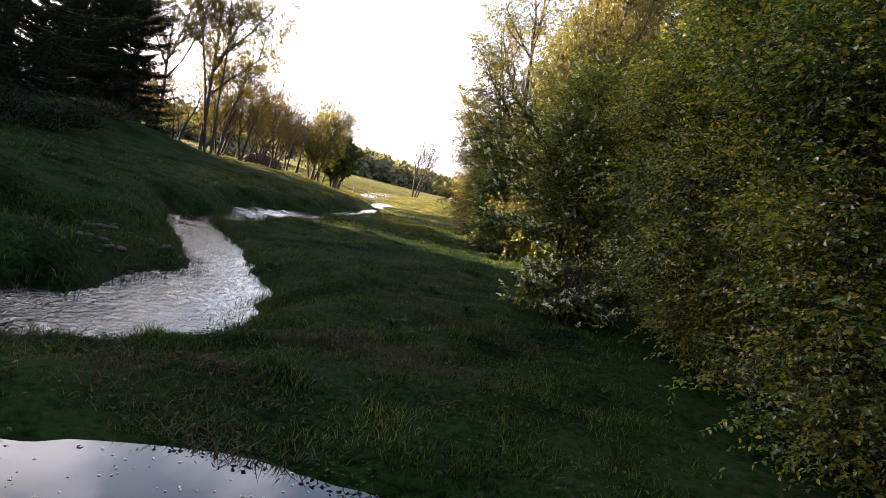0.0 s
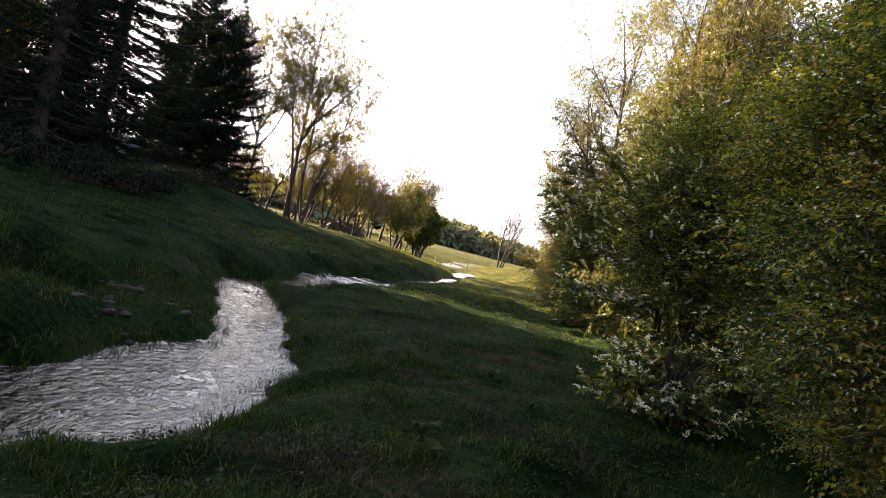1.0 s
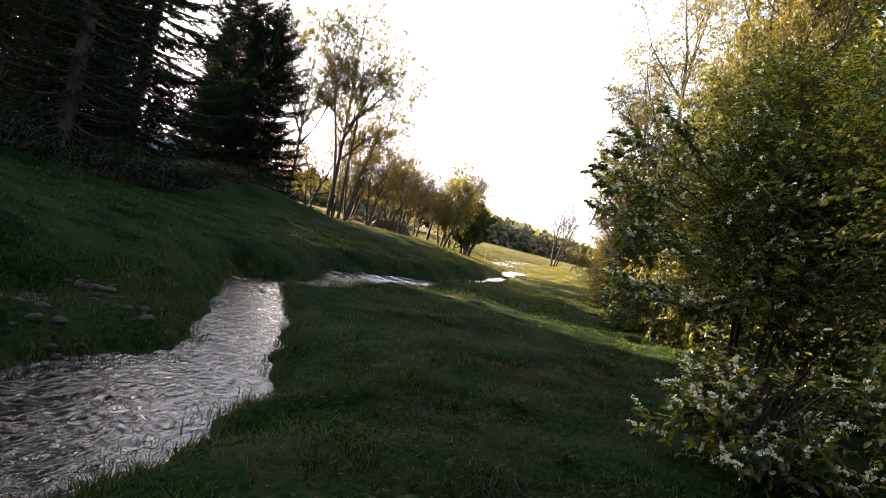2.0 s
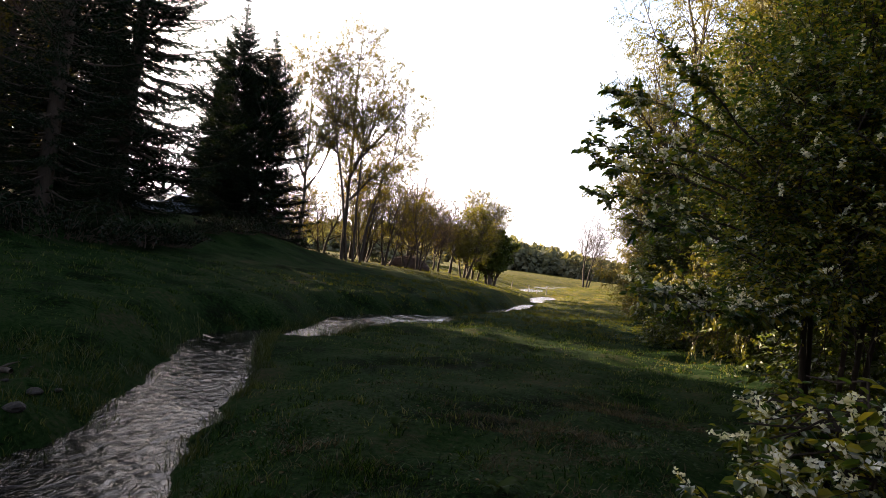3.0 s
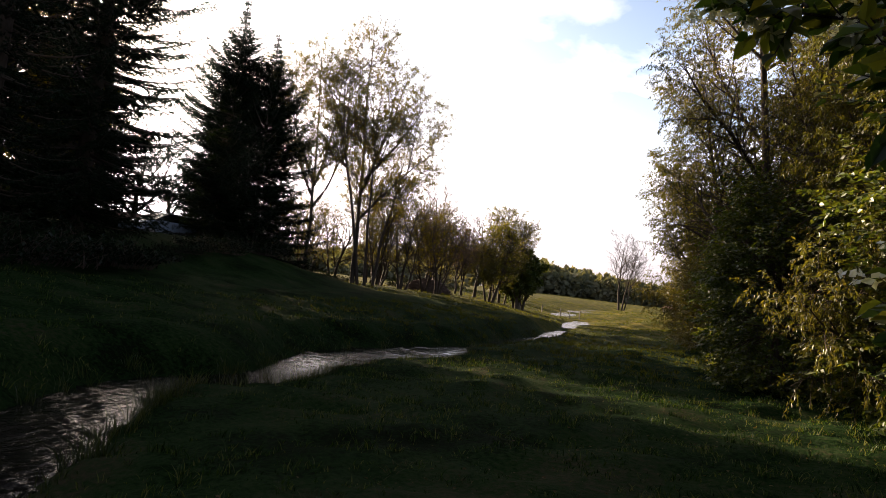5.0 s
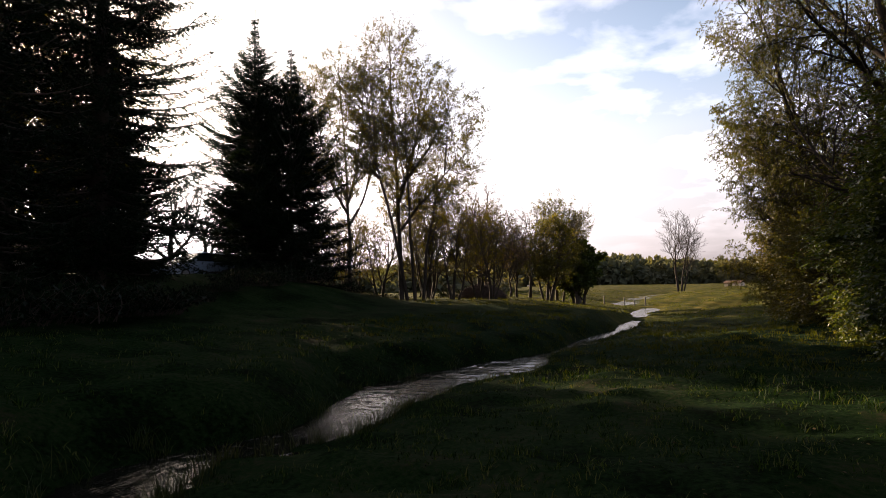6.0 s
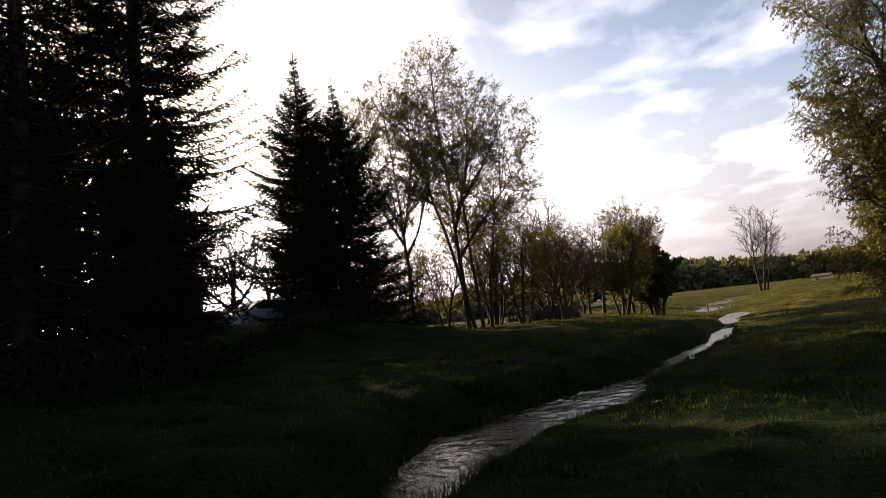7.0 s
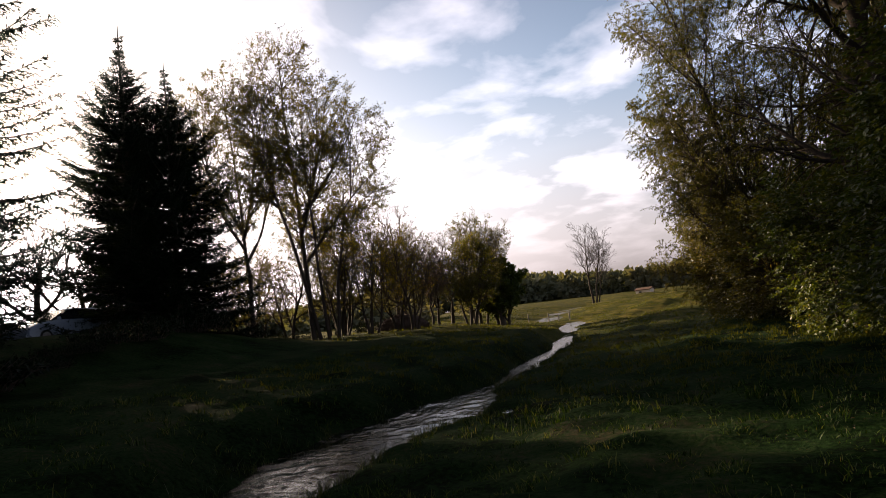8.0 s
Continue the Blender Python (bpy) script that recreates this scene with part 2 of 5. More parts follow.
MAT_WEED = leaf_material("small_weed_leaves", [(0.1, (0.006, 0.016, 0.005)), (0.6, (0.018, 0.036, 0.010)), (1.0, (0.035, 0.052, 0.020))], 0.3, 0.008, 0.5, 2.0)
# bird cherry green darkened: bush shade put into leaf colour; also the evergreen's
MAT_SHADE_LEAF = leaf_material("shade_dark_leaves", [(0.05, (0.018, 0.032, 0.008)), (0.45, (0.040, 0.060, 0.012)), (0.8, (0.080, 0.090, 0.016)), (1.0, (0.150, 0.130, 0.022))], 0.4, 0.03, 0.55, 0.5)
MAT_WATER = water_material()
MAT_BARK = rough_material("grey_bark", [(0.3, (0.035, 0.028, 0.022)), (0.55, (0.075, 0.062, 0.050)), (0.8, (0.13, 0.115, 0.10))], 2.0, 22.0, 0.95, 0.9, (1, 1, 0.25))
MAT_BARK_DARK = rough_material("dark_bark", [(0.3, (0.018, 0.014, 0.011)), (0.6, (0.045, 0.034, 0.026)), (0.85, (0.08, 0.065, 0.05))], 2.0, 22.0, 0.95, 0.9, (1, 1, 0.25))
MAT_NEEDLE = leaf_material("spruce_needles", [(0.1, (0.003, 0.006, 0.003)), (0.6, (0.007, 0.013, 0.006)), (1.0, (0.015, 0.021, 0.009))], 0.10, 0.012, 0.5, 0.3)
MAT_BIRCH = leaf_material("young_leaves", [(0.1, (0.022, 0.026, 0.004)), (0.5, (0.056, 0.052, 0.006)), (0.9, (0.105, 0.082, 0.008)), (1.0, (0.14, 0.095, 0.010))], 0.5, 0.01, 0.5, 0.25)
MAT_BUD = leaf_material("reddish_buds", [(0.1, (0.05, 0.03, 0.022)), (0.6, (0.10, 0.06, 0.045)), (1.0, (0.15, 0.10, 0.06))], 0.35, 0.04, 0.6, 0.3)
MAT_YELLOW = leaf_material("yellow_green_leaves", [(0.1, (0.032, 0.040, 0.007)), (0.5, (0.072, 0.072, 0.011)), (1.0, (0.137, 0.115, 0.018))], 0.55, 0.03, 0.5, 0.3)
MAT_WILLOW = leaf_material("willow_leaves", [(0.1, (0.030, 0.038, 0.009)), (0.5, (0.060, 0.061, 0.013)), (0.85, (0.098, 0.083, 0.019)), (1.0, (0.158, 0.112, 0.026))], 0.40, 0.03, 0.5, 0.22)
MAT_CHERRY = leaf_material("bird_cherry_leaves", [(0.05, (0.014, 0.032, 0.009)), (0.38, (0.048, 0.086, 0.018)), (0.72, (0.140, 0.152, 0.022)), (1.0, (0.28, 0.235, 0.034))], 0.54, 0.06, 0.50, 0.7, 0.85)
MAT_BLOSSOM = leaf_material("white_blossom", [(0.0, (0.50, 0.50, 0.42)), (0.6, (0.70, 0.70, 0.64)), (1.0, (0.80, 0.80, 0.76))], 0.35, 0.02, 0.6, 2.0)
# distance haze is mixed into these leaf tones, pale and greyish
MAT_FOREST = leaf_material("hazed_wood_leaves", [(0.2, (0.060, 0.075, 0.050)), (0.45, (0.092, 0.098, 0.064)), (0.7, (0.125, 0.114, 0.070)), (1.0, (0.16, 0.125, 0.078))], 0.20, 0.01, 0.7, 0.035, 0.12)
MAT_BRUSH = rough_material("brushwood", [(0.3, (0.03, 0.02, 0.016)), (0.6, (0.07, 0.048, 0.038)), (0.9, (0.12, 0.09, 0.07))], 6.0, 40.0, 0.95, 0.6)
MAT_STONE = rough_material("wet_stone", [(0.3, (0.012, 0.011, 0.010)), (0.55, (0.030, 0.027, 0.024)), (0.8, (0.075, 0.066, 0.058))], 5.0, 40.0, 0.75, 0.5, (1, 1, 1), 0.15)
MAT_WOOD = rough_material("weathered_wood", [(0.3, (0.10, 0.085, 0.07)), (0.6, (0.20, 0.17, 0.14)), (0.9, (0.30, 0.26, 0.22))], 3.0, 30.0, 0.9, 0.5, (1, 1, 0.2))


# ---- mesh helpers ----
def mesh_of(name, verts, faces, mat, smooth=False):
    verts, faces = np.asarray(verts, dtype=np.float32), np.asarray(faces, dtype=np.int32)
    me = bpy.data.meshes.new(name)
    n, k = faces.shape
    me.vertices.add(len(verts))
    me.vertices.foreach_set("co", verts.ravel())
    me.loops.add(n * k)
    me.loops.foreach_set("vertex_index", faces.ravel())
    me.polygons.add(n)
    me.polygons.foreach_set("loop_start", np.arange(0, n * k, k, dtype=np.int32))
    me.polygons.foreach_set("loop_total", np.full(n, k, dtype=np.int32))
    me.polygons.foreach_set("use_smooth", np.full(n, smooth))
    me.materials.append(mat)
    me.update(calc_edges=True)
    return me


def piece(name, me, parent=None, label=""):
    ob = new(name, me)
    if parent:
        ob.parent = parent
    return tagged(ob, label) if label else ob


def part(name, bm, mat, parent=None, label=""):
    me = bpy.data.meshes.new(name)
    bm.to_mesh(me)
    bm.free()
    me.materials.append(mat)
    return piece(name, me, parent, label)


def unit(v):
    return v / np.maximum(np.linalg.norm(v, axis=-1, keepdims=True), 1e-9)


def leaf_mesh(name, base, way, face, length, width, mat, folded=True):
    """Leaf blades: base points, directions, blade normals, sizes."""
    way = unit(way)
    side = unit(np.cross(way, face))
    up = np.cross(side, way)
    length, width = np.asarray(length)[:, None], np.asarray(width)[:, None]
    mid = base + way * length * 0.45
    tip = base + way * length - up * length * 0.12
    n = len(base)
    k = np.arange(n)[:, None] * (6 if folded else 4)
    if folded:
        low, high = base + way * length * 0.26, base + way * length * 0.66
        wide, lift = side * width / 2, up * width * 0.16
        v = np.stack([base, low + wide * 0.92 + lift, high + wide * 0.82 + lift, tip, high - wide * 0.82 + lift, low - wide * 0.92 + lift], 1)
        f = np.concatenate([k + [0, 3, 2, 1], k + [0, 5, 4, 3]])
    else:
        v = np.stack([base, mid + side * width / 2, tip, mid - side * width / 2], 1)
        f = k + [0, 3, 2, 1]
    return mesh_of(name, v.reshape(-1, 3), f, mat)


def tubes(name, polys, mat, sides=(9, 6, 4, 3, 3)):
    """One mesh of tapered round limbs from polylines (level, points, radii)."""
    vs, fs, at = [], [], 0
    for level, pts, rad in polys:
        pts, rad = np.asarray(pts, float), np.asarray(rad, float)
        k = sides[min(level, len(sides) - 1)]
        tan = unit(np.gradient(pts, axis=0))
        ref = np.where(np.abs(tan[:, 2:3]) > 0.9, [[1.0, 0, 0]], [[0, 0, 1.0]])
        a = unit(np.cross(tan, ref))
        b = np.cross(tan, a)
        ang = np.arange(k) * 2 * math.pi / k
        ring = pts[:, None] + rad[:, None, None] * (np.cos(ang)[None, :, None] * a[:, None] + np.sin(ang)[None, :, None] * b[:, None])
        vs.append(ring.reshape(-1, 3))
        n = len(pts)
        i = np.arange(n - 1)[:, None] * k
        j = np.arange(k)[None]
        j2 = (j + 1) % k
        fs.append(np.stack([i + j, i + j2, i + k + j2, i + k + j], -1).reshape(-1, 4) + at)
        at += n * k
    return mesh_of(name, np.concatenate(vs), np.concatenate(fs), mat, True)


def grow(rng, start, way, length, radius, level, spec, polys, buds):
    """Branching limbs. polys takes (level, points, radii), buds the places and ways of the leaves."""
    n = spec["seg"][level]
    p, d = np.array(start, float), unit(np.array(way, float))
    pts, ways = [p], [d]
    for _ in range(n):
        d = unit(d + rng.normal(0, spec["wob"][level], 3) + np.array((0, 0, spec["up"][level])))
        p = p + d * length / n
        pts.append(p)
        ways.append(d)
    end = spec["taper"][level]
    rad = radius * (1 - (1 - end) * np.linspace(0, 1, n + 1) ** 0.9)
    if level != spec.get("unseen"):
        polys.append((level, pts, rad))
    if level >= spec["leaf_level"]:
        m = spec["leaves"][level]
        for t in rng.uniform(0.15, 1.0, m):
            i = min(int(t * n), n - 1)
            w = t * n - i
            buds.append((pts[i] * (1 - w) + pts[i + 1] * w, ways[i + 1]))
    if level + 1 >= spec["levels"]:
        return
    kids, turn = spec["kids"][level], rng.uniform(0, 6.28)
    for j in range(kids):
        t = spec["first"][level] + (0.98 - spec["first"][level]) * (j + rng.uniform(0, 0.9)) / kids
        i = min(int(t * n), n - 1)
        w = t * n - i
        q = pts[i] * (1 - w) + pts[i + 1] * w
        d = ways[i + 1]
        turn += 2.4 + rng.normal(0, 0.3)
        a = unit(np.cross(d, (0.31, 0.17, 0.93) if abs(d[2]) < 0.9 else (1, 0.1, 0)))
        b = np.cross(d, a)
        ang = radians(spec["angle"][level] + rng.normal(0, 8))
        kid = d * math.cos(ang) + (a * math.cos(turn) + b * math.sin(turn)) * math.sin(ang)
        shape = spec["shape"][level]
        size = length * spec["ratio"][level] * (1 - shape * (t - spec["first"][level])) * rng.uniform(0.75, 1.15)
        r = min(np.interp(t, np.linspace(0, 1, n + 1), rad) * 0.68, radius * 0.6)
        grow(rng, q, kid, size, max(r, spec["thin"]), level + 1, spec, polys, buds)


# ---- the lie of the land ----
STREAM = np.array([  # x, y, half width
    (-26, -6, 1.3), (-15, 0.4, 1.2), (-8, 4.3, 1.2), (-4.6, 6.5, 1.2), (-2.85, 8.0, 1.12), (-2.58, 9.2, 1.02), (-3.02, 10.5, 1.02), (-3.12, 11.5, 0.84), (-3.5, 12.4, 0.56),
    (-4.25, 13.35, 0.56), (-5.05, 14.45, 0.62), (-6.3, 16.0, 0.70), (-7.85, 17.75, 0.66), (-8.6, 19.2, 0.52), (-8.45, 20.3, 0.42), (-8.3, 21.3, 0.45), (-8.65, 22.3, 0.6), (-9.2, 23.6, 0.75), (-9.7, 25.4, 1.0),
    (-9.8, 27.2, 0.97), (-9.6, 28.6, 1.05), (-9.8, 30.2, 0.85), (-10.0, 31.8, 0.45), (-10.0, 33.8, 0.2), (-10.8, 37.4, 0.35), (-11.1, 40.0, 0.38), (-11.4, 42.6, 0.28),
    (-12.0, 45.9, 0.38), (-12.7, 48.6, 0.46), (-13.2, 51.5, 0.36), (-14.0, 54.5, 0.14), (-15.2, 59.5, 0.42), (-16.4, 65.0, 0.55), (-17.3, 69.5, 0.36), (-19.5, 73.0, 0.14), (-22.3, 77.5, 0.65), (-24.2, 83.5, 0.8),
    (-26.2, 92.0, 0.2), (-27.9, 100.0, 0.85), (-29.6, 107.5, 0.8), (-31.0, 115, 0.3), (-31.6, 121, 0.8), (-31.0, 129, 0.9), (-33.5, 142, 0.9), (-40, 165, 0.9), (-55, 190, 0.9), (-80, 250, 1.0), (-120, 340, 1.0)])


BONNET_POOL = -0.30                                       # level of the added pool that stands in for a car bonnet


def smooth(a):
    a = np.clip(a, 0, 1)
    return a * a * (3 - 2 * a)


def finer(line, m=5):
    """Catmull-Rom points along the stream."""
    out = []
    for i in range(len(line) - 1):
        p0, p1, p2, p3 = line[max(i - 1, 0)], line[i], line[i + 1], line[min(i + 2, len(line) - 1)]
        for t in np.arange(m) / m:
            out.append(0.5 * (2 * p1 + (p2 - p0) * t + (2 * p0 - 5 * p1 + 4 * p2 - p3) * t ** 2 + (3 * p1 - p0 - 3 * p2 + p3) * t ** 3))
    return np.array(out + [line[-1]])


RUN = finer(STREAM, 4)


def water_level(y):
    return -0.95 + np.maximum(0, np.asarray(y) - 52) * 0.011


def stream_at(x, y):
    """Distance outside the water's edge, and the side: +1 left of the stream looking up it."""
    x, y = np.asarray(x, float), np.asarray(y, float)
    best = np.full(x.shape, 1e9)
    side = np.ones(x.shape)
    for (ax, ay, aw), (bx, by, bw) in zip(RUN[:-1], RUN[1:]):
        dx, dy = bx - ax, by - ay
        t = np.clip(((x - ax) * dx + (y - ay) * dy) / (dx * dx + dy * dy), 0, 1)
        px, py = x - ax - t * dx, y - ay - t * dy
        d = np.hypot(px, py) - (aw + t * (bw - aw))
        near = d < best
        best = np.where(near, d, best)
        side = np.where(near, np.where(dx * py - dy * px > 0, 1.0, -1.0), side)
    return best, side


def waves(x, y, seed, size):
    """Cheap smooth unevenness, about -1 to 1."""
    rng = np.random.default_rng(seed)
    out = 0
    for k in range(6):
        a, ph = rng.uniform(0, 6.28, 2)
        f = 6.28 / size * rng.uniform(0.6, 1.7)
        out = out + np.sin((x * math.cos(a) + y * math.sin(a)) * f + ph)
    return out / 3.2


def hollow(x, y):
    """1 in the middle of the flat hollow beside the track, made for the added pool, and 0 round it."""
    u, v = (x - 0.75) * 0.906 + (y - 4.5) * 0.423, (y - 4.5) * 0.906 - (x - 0.75) * 0.423
    a = np.hypot(u / 1.30, v / 0.50) + 0.06 * waves(x, y, 13, 0.8)
    return smooth((1.30 - a) / 0.6)


def land(x, y):
    """Height of the ground."""
    x, y = np.asarray(x, float), np.asarray(y, float)
    e, side = stream_at(x, y)
    wl = water_level(y)
    far = smooth((y - 26) / 75)
    cut = 1.1 + 5.4 * smooth((y - 13) / 7) + 12 * smooth((y - 30) / 35)
    right = wl + 0.04 + (-0.26 - wl + far * 1.15) * (1 - np.exp(-np.maximum(e, 0) / cut)) + smooth((y - 24) / 20) * smooth(e / 8) * 0.34 * waves(x, y, 3, 11) + 0.05 * waves(x, y, 4, 3.0) + 0.12 * smooth((x + 2) / 8)
    bank = smooth((e - 7.5) / 8) * (1 - smooth((y - 33) / 14))
    left = -0.28 + 0.55 * smooth(e / 9) + 1.7 * bank + far * 0.9 + 0.12 * smooth((y - 24) / 16) * waves(x, y, 5, 10) + 0.05 * waves(x, y, 6, 3.0)
    low = wl + 0.32 + (left - wl - 0.32) * (1 - np.exp(-np.maximum(e, 0) / 4.5))
    left = left + (low - left) * smooth((y - 44) / 14)
    left = left + (wl + 0.08 + (left - wl - 0.08) * (1 - np.exp(-np.maximum(e, 0) / 7)) - left) * smooth((y - 56) / 7)
    wet = np.exp(-(((x + 6.4) / 1.5) ** 2 + ((y - 11.8) / 1.9) ** 2))
    left = left - (0.80 + 0.15 * waves(x, y, 12, 1.3)) * wet
    top = np.where(side > 0, left, right) + np.maximum(0, y - 110) * 0.007
    wide = np.where(side > 0, 1.9, 0.52)
    e2 = e + (0.05 * waves(x, y, 7, 0.8) + 0.07 * waves(x, y, 17, 2.4)) * smooth(1 - np.abs(e) / 2)
    lip = smooth((e2 + np.where(side > 0, 0.62, 0.41)) / wide)
    top = top + (BONNET_POOL - 0.07 - top) * hollow(x, y)
    return (wl - 0.22) * (1 - lip) + top * lip + (0.020 * waves(x, y, 8, 0.9) + 0.03 * waves(x, y, 9, 1.9) + 0.026 * waves(x * 0.45, y * 1.5, 10, 0.9)) * lip


def steps(lo, core_lo, core_hi, hi, d, growth):
    mid = list(np.arange(core_lo, core_hi, d))
    up, s, p = [], d, mid[-1]
    while p < hi:
        s *= growth
        p += s
        up.append(p)
    down, s, p = [], d, core_lo
    while p > lo:
        s *= growth
        p -= s
        down.append(p)
    return np.array(down[::-1] + mid + up)


def build_ground():
    xs = steps(-1500, -13, 4, 1500, 0.15, 1.10)
    ys = steps(-400, 2.5, 30, 2500, 0.15, 1.07)
    gx, gy = np.meshgrid(xs, ys)
    gz = land(gx.ravel(), gy.ravel())
    v = np.stack([gx.ravel(), gy.ravel(), gz], 1)
    nx, ny = len(xs), len(ys)
    i = (np.arange(ny - 1)[:, None] * nx + np.arange(nx - 1)[None]).ravel()
    f = np.stack([i, i + 1, i + nx + 1, i + nx], 1)
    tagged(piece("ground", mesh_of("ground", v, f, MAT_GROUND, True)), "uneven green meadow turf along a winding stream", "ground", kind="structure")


def ripples(x, y):
    """Height of the running water: crossing wavelets, rougher in riffles."""
    rng = np.random.default_rng(71)
    wx, wy = x + 0.10 * waves(x, y, 72, 0.9), y + 0.10 * waves(x, y, 73, 0.8)
    out = 0
    for k in range(11):
        a = rng.normal(2.0, 0.75)
        f = 6.28 / rng.uniform(0.14, 0.42)
        h = np.sin((wx * math.cos(a) + wy * math.sin(a)) * f + rng.uniform(0, 6.28))
        out = out + (1 - np.abs(h)) * 2.2 / f
    rough = (1 - 0.75 * smooth((y - 17.8) / 1.2) * (1 - smooth((y - 22.0) / 2.5))) * (0.55 + 0.45 * np.clip(waves(x, y, 74, 2.6), -1, 1))
    swell = 0
    for k in range(6):
        a = rng.normal(1.75, 0.9)
        f = 6.28 / rng.uniform(0.2, 0.55)
        swell = swell + np.sin((wx * math.cos(a) + wy * math.sin(a)) * f + rng.uniform(0, 6.28)) * 0.055 / f
    swell = swell * smooth((y - 15) / 4) * (1 - 0.6 * smooth((y - 17.8) / 1.2) * (1 - smooth((y - 22.0) / 2.5))) * np.clip(0.55 + 0.8 * waves(x, y, 75, 1.7), 0, 1.3)
    return (out - 0.2) * 0.072 * rough + swell


def build_water():
    """Cells of one sheet that follows the bends, cut to the bed and a little under the banks."""
    ys = steps(-6, 6.5, 27, 330, 0.055, 1.025)
    us = np.arange(-25, 6, 0.075)
    up = RUN[RUN[:, 1] > 11.4]
    cx = np.interp(ys, up[:, 1], up[:, 0])
    gu, gy = np.meshgrid(us, ys)
    gx = (gu + cx[:, None]).ravel()
    gy = gy.ravel()
    near = (np.abs(gu.ravel()) < 3) | (gy < 12)
    e = np.full(gx.shape, 9.0)
    e[near] = stream_at(gx[near], gy[near])[0]
    fade = np.repeat(np.clip(0.11 / np.maximum(np.gradient(ys), 1e-6), 0, 1), len(us))
    nu, ny = len(us), len(ys)
    i = (np.arange(ny - 1)[:, None] * nu + np.arange(nu - 1)[None]).ravel()
    f = np.stack([i, i + 1, i + nu + 1, i + nu], 1)
    pool = np.exp(-(((gx + 6.4) / 1.5) ** 2 + ((gy - 11.8) / 1.9) ** 2)) > 0.35
    f = f[(e[f] < 0.62).any(1) | pool[f].any(1)]
    used = np.unique(f)
    at = np.zeros(len(gx), int)
    at[used] = np.arange(len(used))
    x, y = gx[used], gy[used]
    v = np.stack([x, y, water_level(y) + ripples(x, y) * fade[used]], 1)
    tagged(piece("water", mesh_of("water", v, at[f], MAT_WATER, True)), "shallow rippled stream water reflecting the pale sky", "stream", kind="structure")


def build_bonnet_pool():
    """Added pool in the hollow, standing in for a glossy car bonnet, with fallen petals on it."""
    n = 90
    a = np.arange(n) * 2 * math.pi / n
    rings = [np.stack([0.75 + 0.906 * 1.5 * r * np.cos(a) - 0.423 * 0.6 * r * np.sin(a), 4.5 + 0.423 * 1.5 * r * np.cos(a) + 0.906 * 0.6 * r * np.sin(a), np.full(n, BONNET_POOL)], 1) for r in (0.001, 0.35, 0.7, 1.0)]
    i = np.arange(n)
    f = [np.stack([i + k * n, (i + 1) % n + k * n, (i + 1) % n + (k + 1) * n, i + (k + 1) * n], 1) for k in range(3)]
    tagged(piece("puddle", mesh_of("puddle", np.concatenate(rings), np.concatenate(f), MAT_STILL, True)), "added dark still pool in place of a mirroring car bonnet", "puddle", kind="structure")
    rng = np.random.default_rng(81)
    m = 150
    b, r = rng.uniform(0, 6.28, m), rng.uniform(0, 1, m) ** 0.5
    P = np.stack([0.75 + 0.906 * 1.4 * r * np.cos(b) - 0.423 * 0.55 * r * np.sin(b), 4.5 + 0.423 * 1.4 * r * np.cos(b) + 0.906 * 0.55 * r * np.sin(b), np.full(m, BONNET_POOL + 0.005)], 1)
    P = P[land(P[:, 0], P[:, 1]) < BONNET_POOL - 0.01]
    m = len(P)
    w = np.stack([np.cos(b[:m] * 7), np.sin(b[:m] * 7), np.zeros(m)], 1)
    s = rng.uniform(0.008, 0.026, m)
    tagged(piece("petals", leaf_mesh("petals", P, w, np.tile((0.0, 0.0, 1.0), (m, 1)), s, s * 0.55, MAT_BLOSSOM, False)), "small white petals floating on the added pool", "petals", kind="stuff")


build_ground()
build_water()
build_bonnet_pool()


# ---- grass ----
def blades(name, x, y, z, tall, wide, mat, rng, lean=0.45):
    n = len(x)
    a = rng.uniform(0, 6.28, n)
    base = np.stack([x, y, z - 0.02], 1)
    side = np.stack([np.cos(a), np.sin(a), np.zeros(n)], 1) * wide[:, None] / 2
    b = rng.uniform(0, 6.28, n)
    out = np.stack([np.cos(b), np.sin(b), np.zeros(n)], 1) * (tall * rng.uniform(0.1, lean * 2, n))[:, None]
    up = np.stack([np.zeros(n), np.zeros(n), tall], 1)
    v = np.stack([base - side, base + side, base + up * 0.6 + out * 0.35 + side * 0.7, base + up + out, base + up * 0.6 + out * 0.35 - side * 0.7], 1)
    k = np.arange(n)[:, None] * 5
    f = np.concatenate([np.concatenate([k + [0, 1, 2], k + [0, 2, 4]]), k + [4, 2, 3]])
    return mesh_of(name, v.reshape(-1, 3), f, mat)


def bare_bar(x, y):
    """1 on the stony wet patch of the low bar."""
    return np.exp(-(((x + 5.7) / 1.0) ** 2 + ((y - 12.1) / 0.75) ** 2)) + np.exp(-(((x + 4.7) / 0.5) ** 2 + ((y - 10.7) / 0.45) ** 2))


